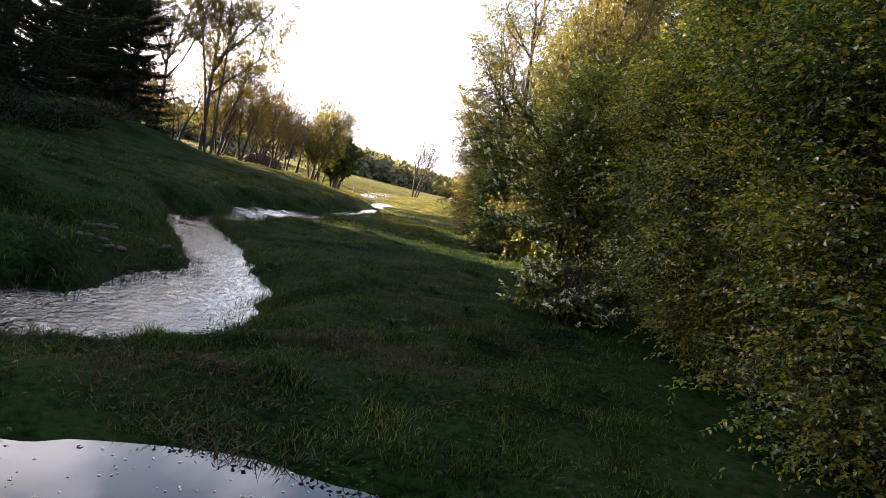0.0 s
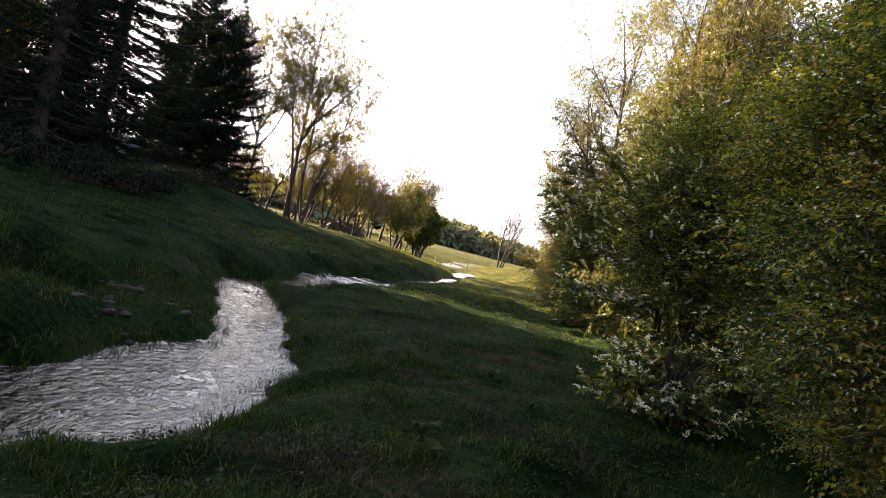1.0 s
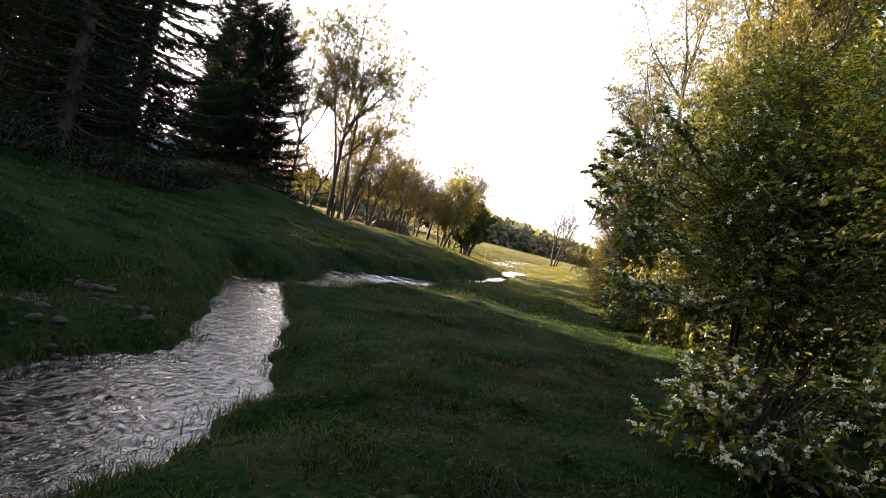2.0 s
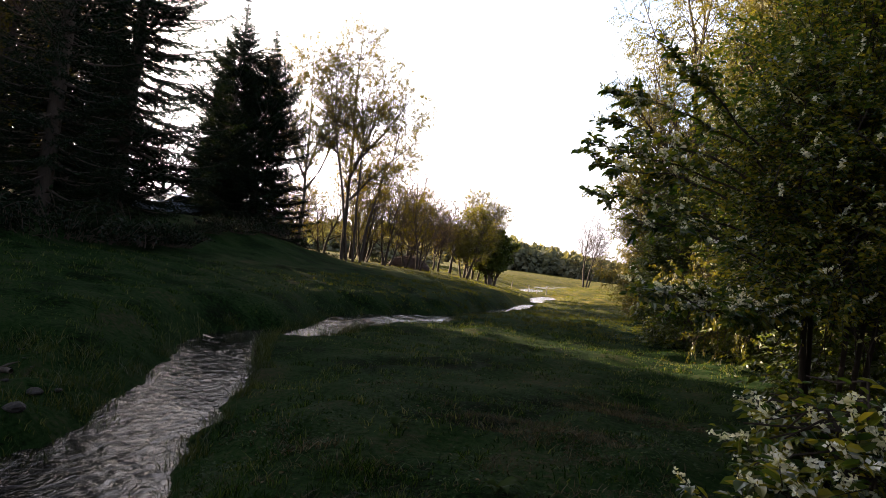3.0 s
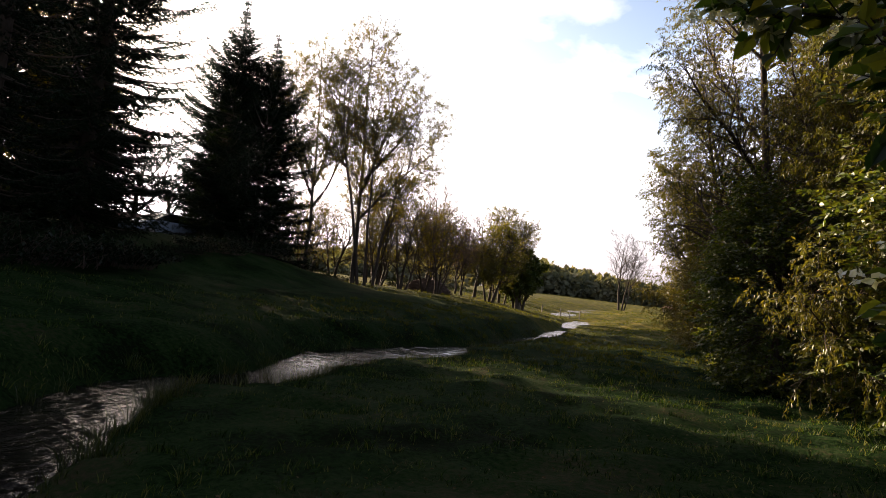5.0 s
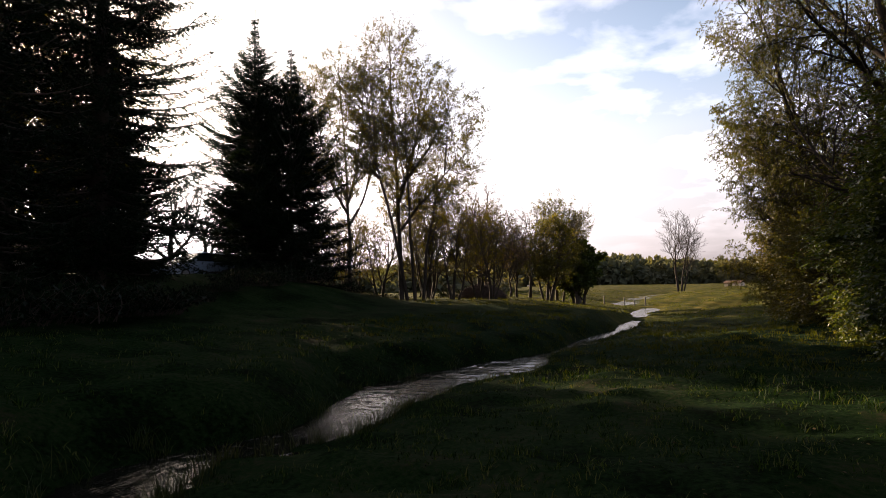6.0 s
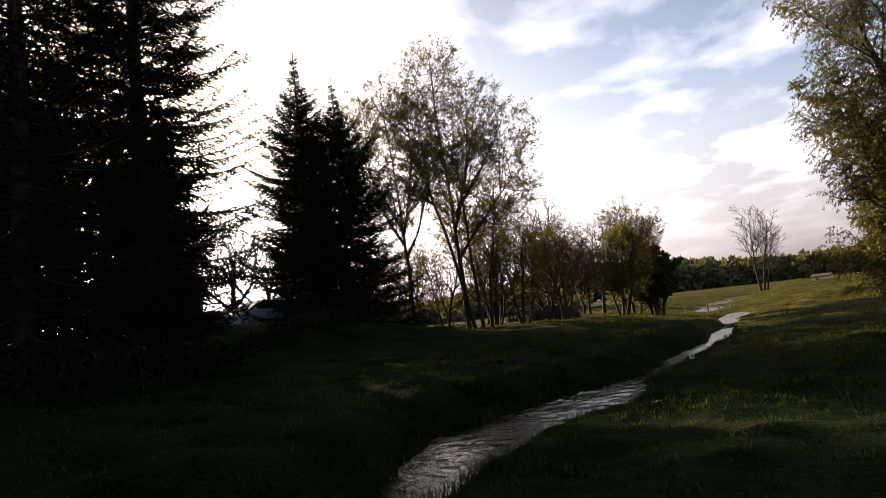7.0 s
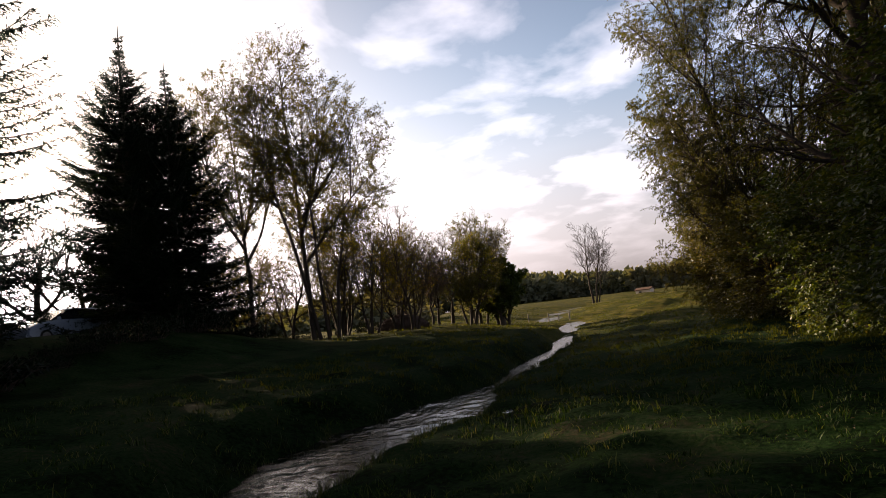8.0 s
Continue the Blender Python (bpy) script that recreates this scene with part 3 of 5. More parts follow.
def build_grass():
    rng = np.random.default_rng(11)
    sets = []
    for x0, x1, y0, y1, per, many, tall, wide in ((-3, 3.5, 3.0, 12.5, 170, 8, 0.075, 0.008), (-9, -3, 6, 13, 50, 8, 0.09, 0.009), (-9, 3.0, 12.5, 19, 44, 7, 0.08, 0.011), (-8, 3.0, 19, 26, 70, 6, 0.075, 0.012), (-18, -8, 8, 26, 18, 7, 0.10, 0.014), (-16, 4, 26, 42, 26, 6, 0.11, 0.020), (-30, 8, 42, 70, 9, 6, 0.11, 0.025), (-42, 12, 70, 130, 4.0, 5, 0.11, 0.05)):
        n = int((x1 - x0) * (y1 - y0) * per)
        x, y = rng.uniform(x0, x1, n), rng.uniform(y0, y1, n)
        e, side = stream_at(x, y)
        clump = waves(x, y, 21, 1.3) + 0.8 * waves(x, y, 22, 0.5) + 0.6 * waves(x, y, 23, 4.0)
        keep = (e > 0.10 + np.clip(y - 50, 0, 40) * 0.04) & (hollow(x, y) < 0.12) & (bare_bar(x, y) < 0.45 + 0.3 * waves(x, y, 28, 0.5)) & (rng.uniform(-1.3, 1.3, n) < clump + 0.15)
        x, y, c = x[keep], y[keep], clump[keep]
        m = len(x)
        size = (0.80 + 0.45 * np.clip(c, -1, 1.8)) * rng.uniform(0.6, 1.35, m)
        x = np.repeat(x, many) + rng.normal(0, 0.028 + tall * 0.12, m * many)
        y = np.repeat(y, many) + rng.normal(0, 0.028 + tall * 0.12, m * many)
        sets.append((x, y, tall * np.repeat(size, many) * rng.uniform(0.5, 1.25, m * many), wide * rng.uniform(0.6, 1.3, m * many)))
    x, y, h, w = (np.concatenate([s[i] for s in sets]) for i in range(4))
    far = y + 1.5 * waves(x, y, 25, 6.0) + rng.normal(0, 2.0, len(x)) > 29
    for name, k, mat, label in (("meadow_grass", ~far, MAT_GRASS, "short fresh green meadow grass on the banks"), ("rough_meadow", far, MAT_FAR_GRASS, "rough far meadow grass, sunlit yellow put into its colour")):
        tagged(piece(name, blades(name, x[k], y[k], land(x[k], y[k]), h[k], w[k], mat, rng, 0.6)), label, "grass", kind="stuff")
    # last year's straw where the track has worn the grass
    n = 26000
    x, y = rng.uniform(-3, 2.2, n), rng.uniform(5, 18, n)
    e, side = stream_at(x, y)
    k = (e > 0.3) & (waves(x, y, 26, 2.6) + 0.5 * waves(x, y, 27, 0.6) - 0.25 * np.abs(x + 0.2) > rng.uniform(-0.1, 0.7, n))
    x, y = np.repeat(x[k], 4) + rng.normal(0, 0.04, k.sum() * 4), np.repeat(y[k], 4) + rng.normal(0, 0.04, k.sum() * 4)
    tagged(piece("straw", blades("straw", x, y, land(x, y), rng.uniform(0.025, 0.085, len(x)), rng.uniform(0.006, 0.014, len(x)), MAT_STRAW, rng, 1.2)), "patches of old brown straw in the worn turf", "straw", kind="stuff")
    # low broad-leaved weeds among the grass
    n = 46000
    x, y = rng.uniform(-3, 3, n), rng.uniform(5, 17, n)
    e, side = stream_at(x, y)
    k = (e > 0.25) & (waves(x, y, 41, 1.6) + 0.7 * waves(x, y, 42, 0.5) > rng.uniform(-0.2, 1.2, n))
    x, y = x[k], y[k]
    n = len(x)
    a, s = rng.uniform(0, 6.28, n), rng.uniform(0.015, 0.045, n)
    P = np.stack([x, y, land(x, y) + rng.uniform(0.015, 0.06, n)], 1)
    tagged(piece("weeds", leaf_mesh("weeds", P, np.stack([np.cos(a), np.sin(a), rng.normal(0.2, 0.3, n)], 1), rng.normal(0, 0.4, (n, 3)) + (0, 0, 1), s, s * 0.65, MAT_WEED, False)), "small broad-leaved weeds among the short grass", "weeds", kind="stuff")
    # taller sedge that stands in the margins of the water
    n = 34000
    x, y = rng.uniform(-14, 0, n), rng.uniform(6.5, 46, n)
    e, side = stream_at(x, y)
    wet = np.exp(-(((x + 6.3) / 1.6) ** 2 + ((y - 11.8) / 2.2) ** 2))
    bend = np.exp(-(((x + 1.75) / 0.6) ** 2 + ((y - 9.3) / 1.7) ** 2)) + 0.45 * np.exp(-(((x + 4.8) / 0.7) ** 2 + ((y - 10.6) / 1.4) ** 2))
    keep = (np.abs(e - 0.07 * (y > 13) + 0.03 * bend) < 0.22 - 0.07 * (y > 13) + 0.13 * bend) & (waves(x, y, 31, 1.0) > 0.1 - bend - 0.5 * ((side < 0) & (y > 17) & (y < 25))) | (wet > 0.35) & (rng.uniform(0, 1, n) < 0.5) & (bare_bar(x, y) < 0.5)
    x, y = x[keep], y[keep]
    m = len(x)
    x, y = (np.repeat(x, 9) + rng.normal(0, 0.06, m * 9)), (np.repeat(y, 9) + rng.normal(0, 0.06, m * 9))
    tagged(piece("sedge", blades("sedge", x, y, np.maximum(land(x, y), water_level(y) - 0.05), rng.uniform(0.06, 0.20, m * 9) * (1 + 0.8 * ((y > 16.0) & (y < 23))), rng.uniform(0.006, 0.014, m * 9), MAT_SEDGE, rng, 0.5)), "sparse sedge standing in the shallow margins of the stream", "sedge", kind="stuff")


build_grass()


# ---- trees ----
def stand(ob, x, y, turn=0, size=1.0, sink=0.05):
    ob.matrix_basis = pose(x, y, float(land(x, y)) - sink, 0, 0, turn) @ Matrix.Scale(size, 4)
    return ob


def again(ob, x, y, turn=0, size=1.0, sink=0.05):
    return copy_thing(ob, pose(x, y, float(land(x, y)) - sink, 0, 0, turn) @ Matrix.Scale(size / ob.scale[0], 4))


def spruce(seed, tall, spread, label, fine=1.0, full=0.85, dense=1.0):
    """Whorls of boughs that sag and turn up at the tip; every bough carries side shoots set with needles."""
    rng = np.random.default_rng(seed)
    top = new("spruce")
    polys = [(0, [(0, 0, 0), (0.02, 0.03, tall * 0.3), (0.03, 0, tall * 0.65), (0, 0, tall), (0.02, 0, tall + 1.15)], [tall * 0.014, tall * 0.011, tall * 0.006, 0.035, 0.018])]
    piece("trunk", tubes("trunk", polys, MAT_BARK_DARK), top)
    limbs, S, D, L = [], [], [], []
    z = 0.7
    while z < tall + 0.7:
        f = min(z / tall, 1.0)
        reach = spread * (1 - f) ** full * (0.82 + 0.18 * min(1, f * 6)) * min(1, 0.30 + 2.6 * (1 - f)) + 0.10
        k = rng.integers(5, 8)
        a0 = rng.uniform(0, 6.28)
        for j in range(k):
            r = reach * rng.uniform(0.5, 1.12) * (1.14 if rng.uniform() < 0.12 else 1.0)
            a = a0 + j * 6.28 / k + rng.normal(0, 0.25)
            out = np.array((math.cos(a), math.sin(a), 0))
            across = np.array((-math.sin(a), math.cos(a), 0))
            t = np.linspace(0, 1, 7)
            sag = -0.42 * (1 - f) + 0.62 * f + rng.normal(0, 0.10)
            bow = across * (rng.normal(0, 0.10) * r * t ** 2)[:, None]
            pts = np.array((0, 0, z + rng.uniform(-0.2, 0.2))) + out * (r * t)[:, None] + bow + np.array((0, 0, 1)) * (r * (sag * t + 0.34 * (1 - 0.6 * f) * t ** 3))[:, None]
            limbs.append((2, pts, np.linspace(0.024 * r ** 0.6 + 0.008, 0.005, 7)))
            m = int((5 + 15 * r) * (0.45 + 0.55 * fine) * dense)
            tt = 0.14 + 0.86 * (np.arange(m) + rng.uniform(0, 1, m)) / m
            q = np.stack([np.interp(tt, t, pts[:, i]) for i in range(3)], 1)
            sgn = np.where(np.arange(m) % 2, 1.0, -1.0)
            hang = rng.uniform(0.05, 0.55, m) * (1 - 0.8 * f)
            S.append(q)
            D.append(unit(out * rng.uniform(0.5, 0.9, m)[:, None] + across * (sgn * rng.uniform(0.35, 0.85, m))[:, None] - np.array((0, 0, 1)) * hang[:, None]))
            L.append((0.16 + 0.31 * np.minimum(r, 2.6) * (1.20 - tt)) * rng.uniform(0.6, 1.2, m))
            S.append(pts[4:6])
            D.append(unit(pts[5:7] - pts[4:6]))
            L.append(np.linalg.norm(pts[5:7] - pts[4:6], axis=1) * 1.1)
        z += rng.uniform(0.30, 0.50) * (0.42 + 0.36 * (1 - f) + (0.45 if f > 0.86 else 0.0))
    tagged(piece("limbwood", tubes("limbwood", limbs, MAT_BARK_DARK), top), kind="stuff")
    S, D, L = np.concatenate(S), np.concatenate(D), np.concatenate(L)
    gap = 0.032 / fine
    n = np.maximum(2, (L / gap).astype(int))
    i = np.repeat(np.arange(len(S)), n)
    along = (np.arange(len(i)) - np.repeat(np.cumsum(n) - n, n) + rng.uniform(0, 1, len(i))) / n[i]
    P = S[i] + D[i] * (L[i] * along)[:, None] - np.array((0, 0, 0.12)) * (L[i] * along ** 2)[:, None]
    w = unit(D[i] * 0.8 + rng.normal(0, 0.42, P.shape))
    long_ = rng.uniform(0.09, 0.19, len(i)) / fine ** 0.7 * (1.15 - 0.5 * along)
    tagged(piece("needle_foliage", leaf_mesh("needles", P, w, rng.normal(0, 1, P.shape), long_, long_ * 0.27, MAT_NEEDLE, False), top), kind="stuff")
    return tagged(top, label, "spruce tree")


def broadleaf(name, seed, spec, stems, mat_bark, mat_leaf, leaf, label, category, tilt=0.02):
    """A tree of one or more stems: (x, y, way, length, radius)."""
    rng = np.random.default_rng(seed)
    top = new(name)
    polys, buds = [], []
    for x, y, way, length, radius in stems:
        own = []
        grow(rng, (x, y, 0), way, length, radius, 0, spec, own, buds)
        piece("trunk", tubes("trunk", [p for p in own if p[0] == 0], mat_bark), top)
        polys += [p for p in own if p[0] > 0]
    tagged(piece("limbwood", tubes("limbwood", polys, mat_bark), top), kind="stuff")
    if leaf:
        P, D = np.array([b[0] for b in buds]), np.array([b[1] for b in buds])
        n = len(P)
        long_ = leaf[0] * rng.uniform(0.6, 1.3, n)
        w = D * 0.5 + rng.normal(0, 0.55, (n, 3)) + np.array((0, 0, leaf[2]))
        P = P + rng.normal(0, tilt, (n, 3))
        tagged(piece("foliage", leaf_mesh("foliage", P, w, rng.normal(0, 0.7, (n, 3)) + (0, 0, 0.6), long_, long_ * leaf[1], mat_leaf, False), top), kind="stuff")
    return tagged(top, label, category)


def lobed(name, seed, limbs, lobes, mat_bark, mat_leaf, leaf, label, category, twigs=110, leaves=7, deep=1.0, sub=5):
    """A tree whose limbs (radius, then x and z along it) carry rounded lobes of fine twigs (x, z, half width, half height).
    The crown's depth follows its width; deep scales it."""
    rng = np.random.default_rng(seed)
    top = new(name)
    wood, lines = [], []
    for r, way in limbs:
        way = np.array(way, float)
        t = np.linspace(0, 1, len(way))
        tt = np.linspace(0, 1, 4 * len(way))
        y = rng.normal(0, 0.55) * deep * tt * min(1.0, abs(way[-1, 1]) / 6)
        pts = np.stack([np.interp(tt, t, way[:, 0]), y, np.interp(tt, t, way[:, 1])], 1)
        pts[1:] += rng.normal(0, 0.05, (len(tt) - 1, 3))
        pts[1:-1] = (pts[:-2] + 2 * pts[1:-1] + pts[2:]) / 4
        rad = r * (1 - 0.85 * tt)
        lines.append(np.column_stack([pts, rad]))
        if way[0, 1] < 0.5:
            piece("trunk", tubes("trunk", [(0, pts, rad)], mat_bark), top)
        else:
            wood.append((1, pts, rad))
    line = np.concatenate(lines)
    P, D = [], []
    for x, z, w, h in lobes:
        w, h = 1.25 * w, 1.15 * h
        c = np.array((x, rng.normal(0, 0.4) * w * deep, z))
        near = line[np.argsort(np.linalg.norm((line[:, :3] - c + (0, 0, 0.9 * h)) / (1, 1.6, 1), axis=1))[:10]]
        # lesser limbs that spread through the lobe
        kin = [near]
        for k in range(7):
            a = near[rng.integers(10)]
            end = c + unit(rng.normal(0, 1, 3) + (0, 0, 0.35)) * (w, w * deep, h) * 0.72
            t = np.linspace(0, 1, 8)[:, None]
            mid = a[:3] * 0.45 + end * 0.55 + (0, 0, -0.12 * np.linalg.norm(end - a[:3])) + rng.normal(0, 0.1, 3)
            pts = a[:3] * (1 - t) ** 2 + 2 * mid * t * (1 - t) + end * t ** 2
            rad = np.linspace(min(a[3] * 0.7, 0.045), 0.010, 8)
            wood.append((2, pts, rad))
            kin.append(np.column_stack([pts, rad])[2:])
        near = np.concatenate(kin)
        for k in range(twigs):
            d = unit(rng.normal(0, 1, 3))
            end = c + d * (w, w * deep, h) * rng.uniform(0.1, 1.0) ** 0.4
            gap = np.linalg.norm(near[:, :3] - end, axis=1) + 1.6 * np.maximum(0, near[:, 2] - end[2] + 0.5)
            a = near[np.argsort(gap)[rng.integers(1, 6)]]
            t = np.linspace(0, 1, 6)[:, None]
            mid = a[:3] * 0.5 + end * 0.5 + (0, 0, -0.10 * np.linalg.norm(end - a[:3])) + rng.normal(0, 0.12, 3)
            pts = a[:3] * (1 - t) ** 2 + 2 * mid * t * (1 - t) + end * t ** 2
            wood.append((3, pts, np.linspace(min(a[3] * 0.6, 0.030), 0.006, 6)))
            along = unit(pts[5] - pts[3])
            for j in range(sub):
                u = rng.uniform(0.45, 1.0)
                q = pts[3] * (1 - u) + pts[5] * u if u > 0.6 else pts[2] * (1 - u) + pts[4] * u
                e = q + unit(along * 0.8 + rng.normal(0, 0.6, 3)) * rng.uniform(0.2, 0.55) * min(1.0, w / 1.3)
                wood.append((4, [q, (q + e) / 2 + rng.normal(0, 0.02, 3), e], [0.008, 0.007, 0.005]))
                v = rng.uniform(0.1, 1.05, leaves)[:, None]
                P.append(q + (e - q) * v + rng.normal(0, 0.05, (leaves, 3)))
                D.append(np.tile(unit(e - q), (leaves, 1)))
    tagged(piece("limbwood", tubes("limbwood", wood, mat_bark), top), kind="stuff")
    P, D = np.concatenate(P), np.concatenate(D)
    n = len(P)
    long_ = leaf * rng.uniform(0.6, 1.3, n)
    tagged(piece("foliage", leaf_mesh("foliage", P, D * 0.5 + rng.normal(0, 0.55, (n, 3)), rng.normal(0, 0.7, (n, 3)) + (0, 0, 0.6), long_, long_ * 0.6, mat_leaf, False), top), kind="stuff")
    return tagged(top, label, category)


ORCHARD = dict(levels=5, seg=(7, 5, 4, 3, 2), wob=(0.09, 0.14, 0.18, 0.22, 0.2), up=(0.01, 0.07, 0.04, 0.02, 0.0), taper=(0.2, 0.25, 0.3, 0.4, 0.5), kids=(8, 6, 5, 4, 0), first=(0.18, 0.15, 0.2, 0.2, 0),
               angle=(42, 42, 45, 45, 0), ratio=(0.58, 0.48, 0.46, 0.5, 0), shape=(0.35, 0.4, 0.3, 0.3, 0), thin=0.007, leaf_level=3, leaves=(0, 0, 0, 1, 2))
BUSHY = dict(levels=4, seg=(8, 6, 5, 4), wob=(0.08, 0.14, 0.18, 0.2), up=(0.01, 0.06, 0.05, 0.0), taper=(0.15, 0.25, 0.3, 0.4), kids=(12, 7, 5, 0), first=(0.05, 0.1, 0.1, 0),
             angle=(40, 40, 42, 0), ratio=(0.5, 0.45, 0.5, 0), shape=(0.5, 0.4, 0.3, 0), thin=0.006, leaf_level=1, leaves=(0, 8, 16, 22), unseen=3)
WEEPING = dict(levels=4, seg=(10, 7, 5, 6), wob=(0.06, 0.10, 0.12, 0.10), up=(0.02, 0.07, 0.0, -0.17), taper=(0.15, 0.2, 0.3, 0.4), kids=(15, 11, 11, 0), first=(0.08, 0.12, 0.1, 0),
               angle=(38, 42, 48, 0), ratio=(0.40, 0.42, 0.55, 0), shape=(0.40, 0.3, 0.3, 0), thin=0.005, leaf_level=2, leaves=(0, 0, 6, 24))
FARWILLOW = WEEPING | dict(kids=(10, 7, 6, 0), leaves=(0, 0, 8, 9), seg=(8, 5, 4, 4), unseen=3)
BARE = dict(levels=4, seg=(10, 6, 5, 4), wob=(0.05, 0.10, 0.14, 0.16), up=(0.02, 0.10, 0.06, 0.03), taper=(0.12, 0.2, 0.3, 0.5), kids=(14, 8, 6, 0), first=(0.34, 0.25, 0.2, 0),
            angle=(40, 40, 42, 0), ratio=(0.42, 0.46, 0.5, 0), shape=(0.5, 0.4, 0.3, 0), thin=0.02, leaf_level=9, leaves=(0, 0, 0, 0))

GROUP_SPRUCE = "spruces on the bank"
big = stand(spruce(101, 23, 4.9, "tall dark spruce on the shaded stream bank", 1.0, 0.8, 0.62), -23.35, 25.6, 40)
mid = stand(spruce(102, 15.0, 5.0, "dark spruce with a slender top beside birches", 1.0, 0.72, 0.9), -30.4, 37.8, 0)
for ob in (big, mid):
    tagged(ob, group=GROUP_SPRUCE)
hung = stand(spruce(104, 21, 3.1, "narrow dark spruce with hanging boughs on the bank", 1.0, 0.55, 0.40), -21.6, 21.6, 60)
tagged(hung, group=GROUP_SPRUCE)
again(mid, -28.9, 39.2, 130, 0.9)
# added spruces, mostly out of view, that keep sun and sky off the banks
back = stand(spruce(103, 21, 4.6, "coarse dark spruce added behind others to block sun and sky", 0.32), -28.0, 13.5, 75)
tagged(back, group=GROUP_SPRUCE)
for x, y, turn, size in ((-31.5, 17.0, 300, 1.0), (-30.0, 5.0, 15, 1.15), (-38.0, 27.5, 120, 0.5), (-34.0, 31.5, 160, 0.6), (-31.5, 16.0, 250, 1.0), (-42.0, 19.0, 280, 0.9), (-45.0, 19.0, 40, 1.15), (-54.0, 22.0, 140, 0.9), (-26.5, 18.0, 10, 0.9), (-42.5, 33.0, 80, 0.65), (-36.0, 42.0, 190, 0.68), (-52.0, 39.6, 20, 0.5), (-46.0, 27.5, 100, 0.4), (-50.0, 37.5, 240, 0.4), (-25.5, 7.5, 100, 0.9), (-36.0, 10.0, 10, 1.1), (-21.0, -9.0, 200, 0.9), (-33.0, -8.0, 50, 1.1)):
    again(back, x, y, turn, size)

# the tall group with young leaves
FORKED = [(0.15, [(0, -0.1), (0.1, 3.0), (0, 6.4), (-0.3, 10.0), (-0.6, 15.4)]), (0.10, [(0, 6.2), (-1.2, 8.6), (-2.2, 11.5), (-2.7, 14.2)]), (0.09, [(0, 6.0), (0.7, 8.8), (1.0, 11.5), (1.1, 14.0)]),
          (0.10, [(0.05, 4.6), (1.0, 6.4), (1.9, 9.0), (2.3, 11.2)]), (0.10, [(0, 5.4), (-1.2, 7.6), (-1.7, 10.5)]), (0.11, [(-2.6, -0.1), (-2.3, 3.5), (-1.9, 7.5), (-2.2, 11.0)])]
FORKED_LOBES = [(-2.6, 12.8, 1.6, 2.3), (-0.5, 14.0, 1.7, 2.2), (1.2, 12.4, 1.5, 2.2), (-1.6, 10.3, 1.7, 2.0), (1.6, 9.6, 1.5, 1.9), (-2.3, 8.2, 1.1, 1.5), (0.0, 8.0, 1.3, 1.5)]
stand(lobed("birch_tree", 201, FORKED, FORKED_LOBES, MAT_BARK_DARK, MAT_BIRCH, 0.092, "tall forked birch with sparse young leaves", "birch tree", 170, 8, 1.0, 5), -28.6, 43.6, 40, 1.0)
BROAD = [(0.16, [(0, -0.1), (-0.1, 5.0), (-0.5, 11.0), (-0.6, 17.2)]), (0.12, [(0.35, -0.1), (-0.6, 5.0), (-1.6, 9.0), (-2.2, 13.0)]), (0.10, [(0, 4.4), (2.0, 6.9), (4.2, 9.2)]), (0.13, [(-0.2, 6.0), (1.0, 9.6), (2.0, 14.2)]),
         (0.12, [(-0.1, 6.8), (2.0, 9.8), (3.5, 12.4)]), (0.11, [(0.8, -0.1), (0.5, 4.0), (0.4, 8.0), (0.2, 12.4)]), (0.12, [(1.3, -0.1), (1.6, 3.4), (2.2, 6.6), (2.4, 8.4)])]
BROAD_LOBES = [(-0.6, 15.8, 1.9, 2.2), (-2.2, 12.2, 1.7, 2.6), (1.6, 13.2, 1.8, 2.3), (3.3, 11.2, 1.7, 2.0), (3.2, 8.5, 1.9, 1.3), (0.2, 11.4, 1.6, 2.4), (-1.0, 9.0, 1.5, 2.0), (2.2, 6.3, 1.3, 1.3), (1.3, 9.6, 1.4, 1.7), (0.0, 6.6, 1.2, 1.4)]
stand(lobed("birch_tree", 202, BROAD, BROAD_LOBES, MAT_BARK_DARK, MAT_BIRCH, 0.092, "tall broad birch with several stems and sparse young leaves", "birch tree", 165, 8, 1.0, 5), -25.9, 45.6, 40, 1.03)

shrub = stand(broadleaf("small_tree", 203, ORCHARD, [(0, 0, (0.12, 0, 1), 5.6, 0.12), (-0.3, 0.2, (-0.25, 0.1, 1), 5.0, 0.10), (0.2, 0.3, (0.3, 0.2, 1), 4.6, 0.08)], MAT_BARK_DARK, MAT_BIRCH, (0.085, 0.6, 0.0), "small twiggy tree with first yellowish leaves", "small tree"), -24.3, 49.0, 0, 1.0)
tagged(shrub, group="small trees under the birches")
# the last seven stand behind the spruces, several added only to block the sun
for x, y, turn, size in ((-31.5, 45.5, 220, 0.95), (-22.9, 51.5, 300, 0.95), (-33.5, 49.0, 20, 1.1), (-27.2, 50.5, 170, 1.1), (-29.5, 48.0, 80, 0.95), (-24.6, 53.0, 50, 1.0), (-34.5, 45.0, 190, 1.0), (-32.0, 55.0, 330, 1.15), (-30.2, 42.6, 60, 0.8), (-26.4, 49.0, 10, 1.05), (-30.5, 25.5, 10, 1.9), (-34.0, 21.0, 200, 2.1), (-33.5, 24.2, 120, 2.2), (-30.0, 22.6, 60, 2.0), (-36.5, 22.5, 330, 2.3), (-33.0, 29.0, 100, 1.6), (-37.0, 26.0, 260, 2.4)):
    again(shrub, x, y, turn, size)
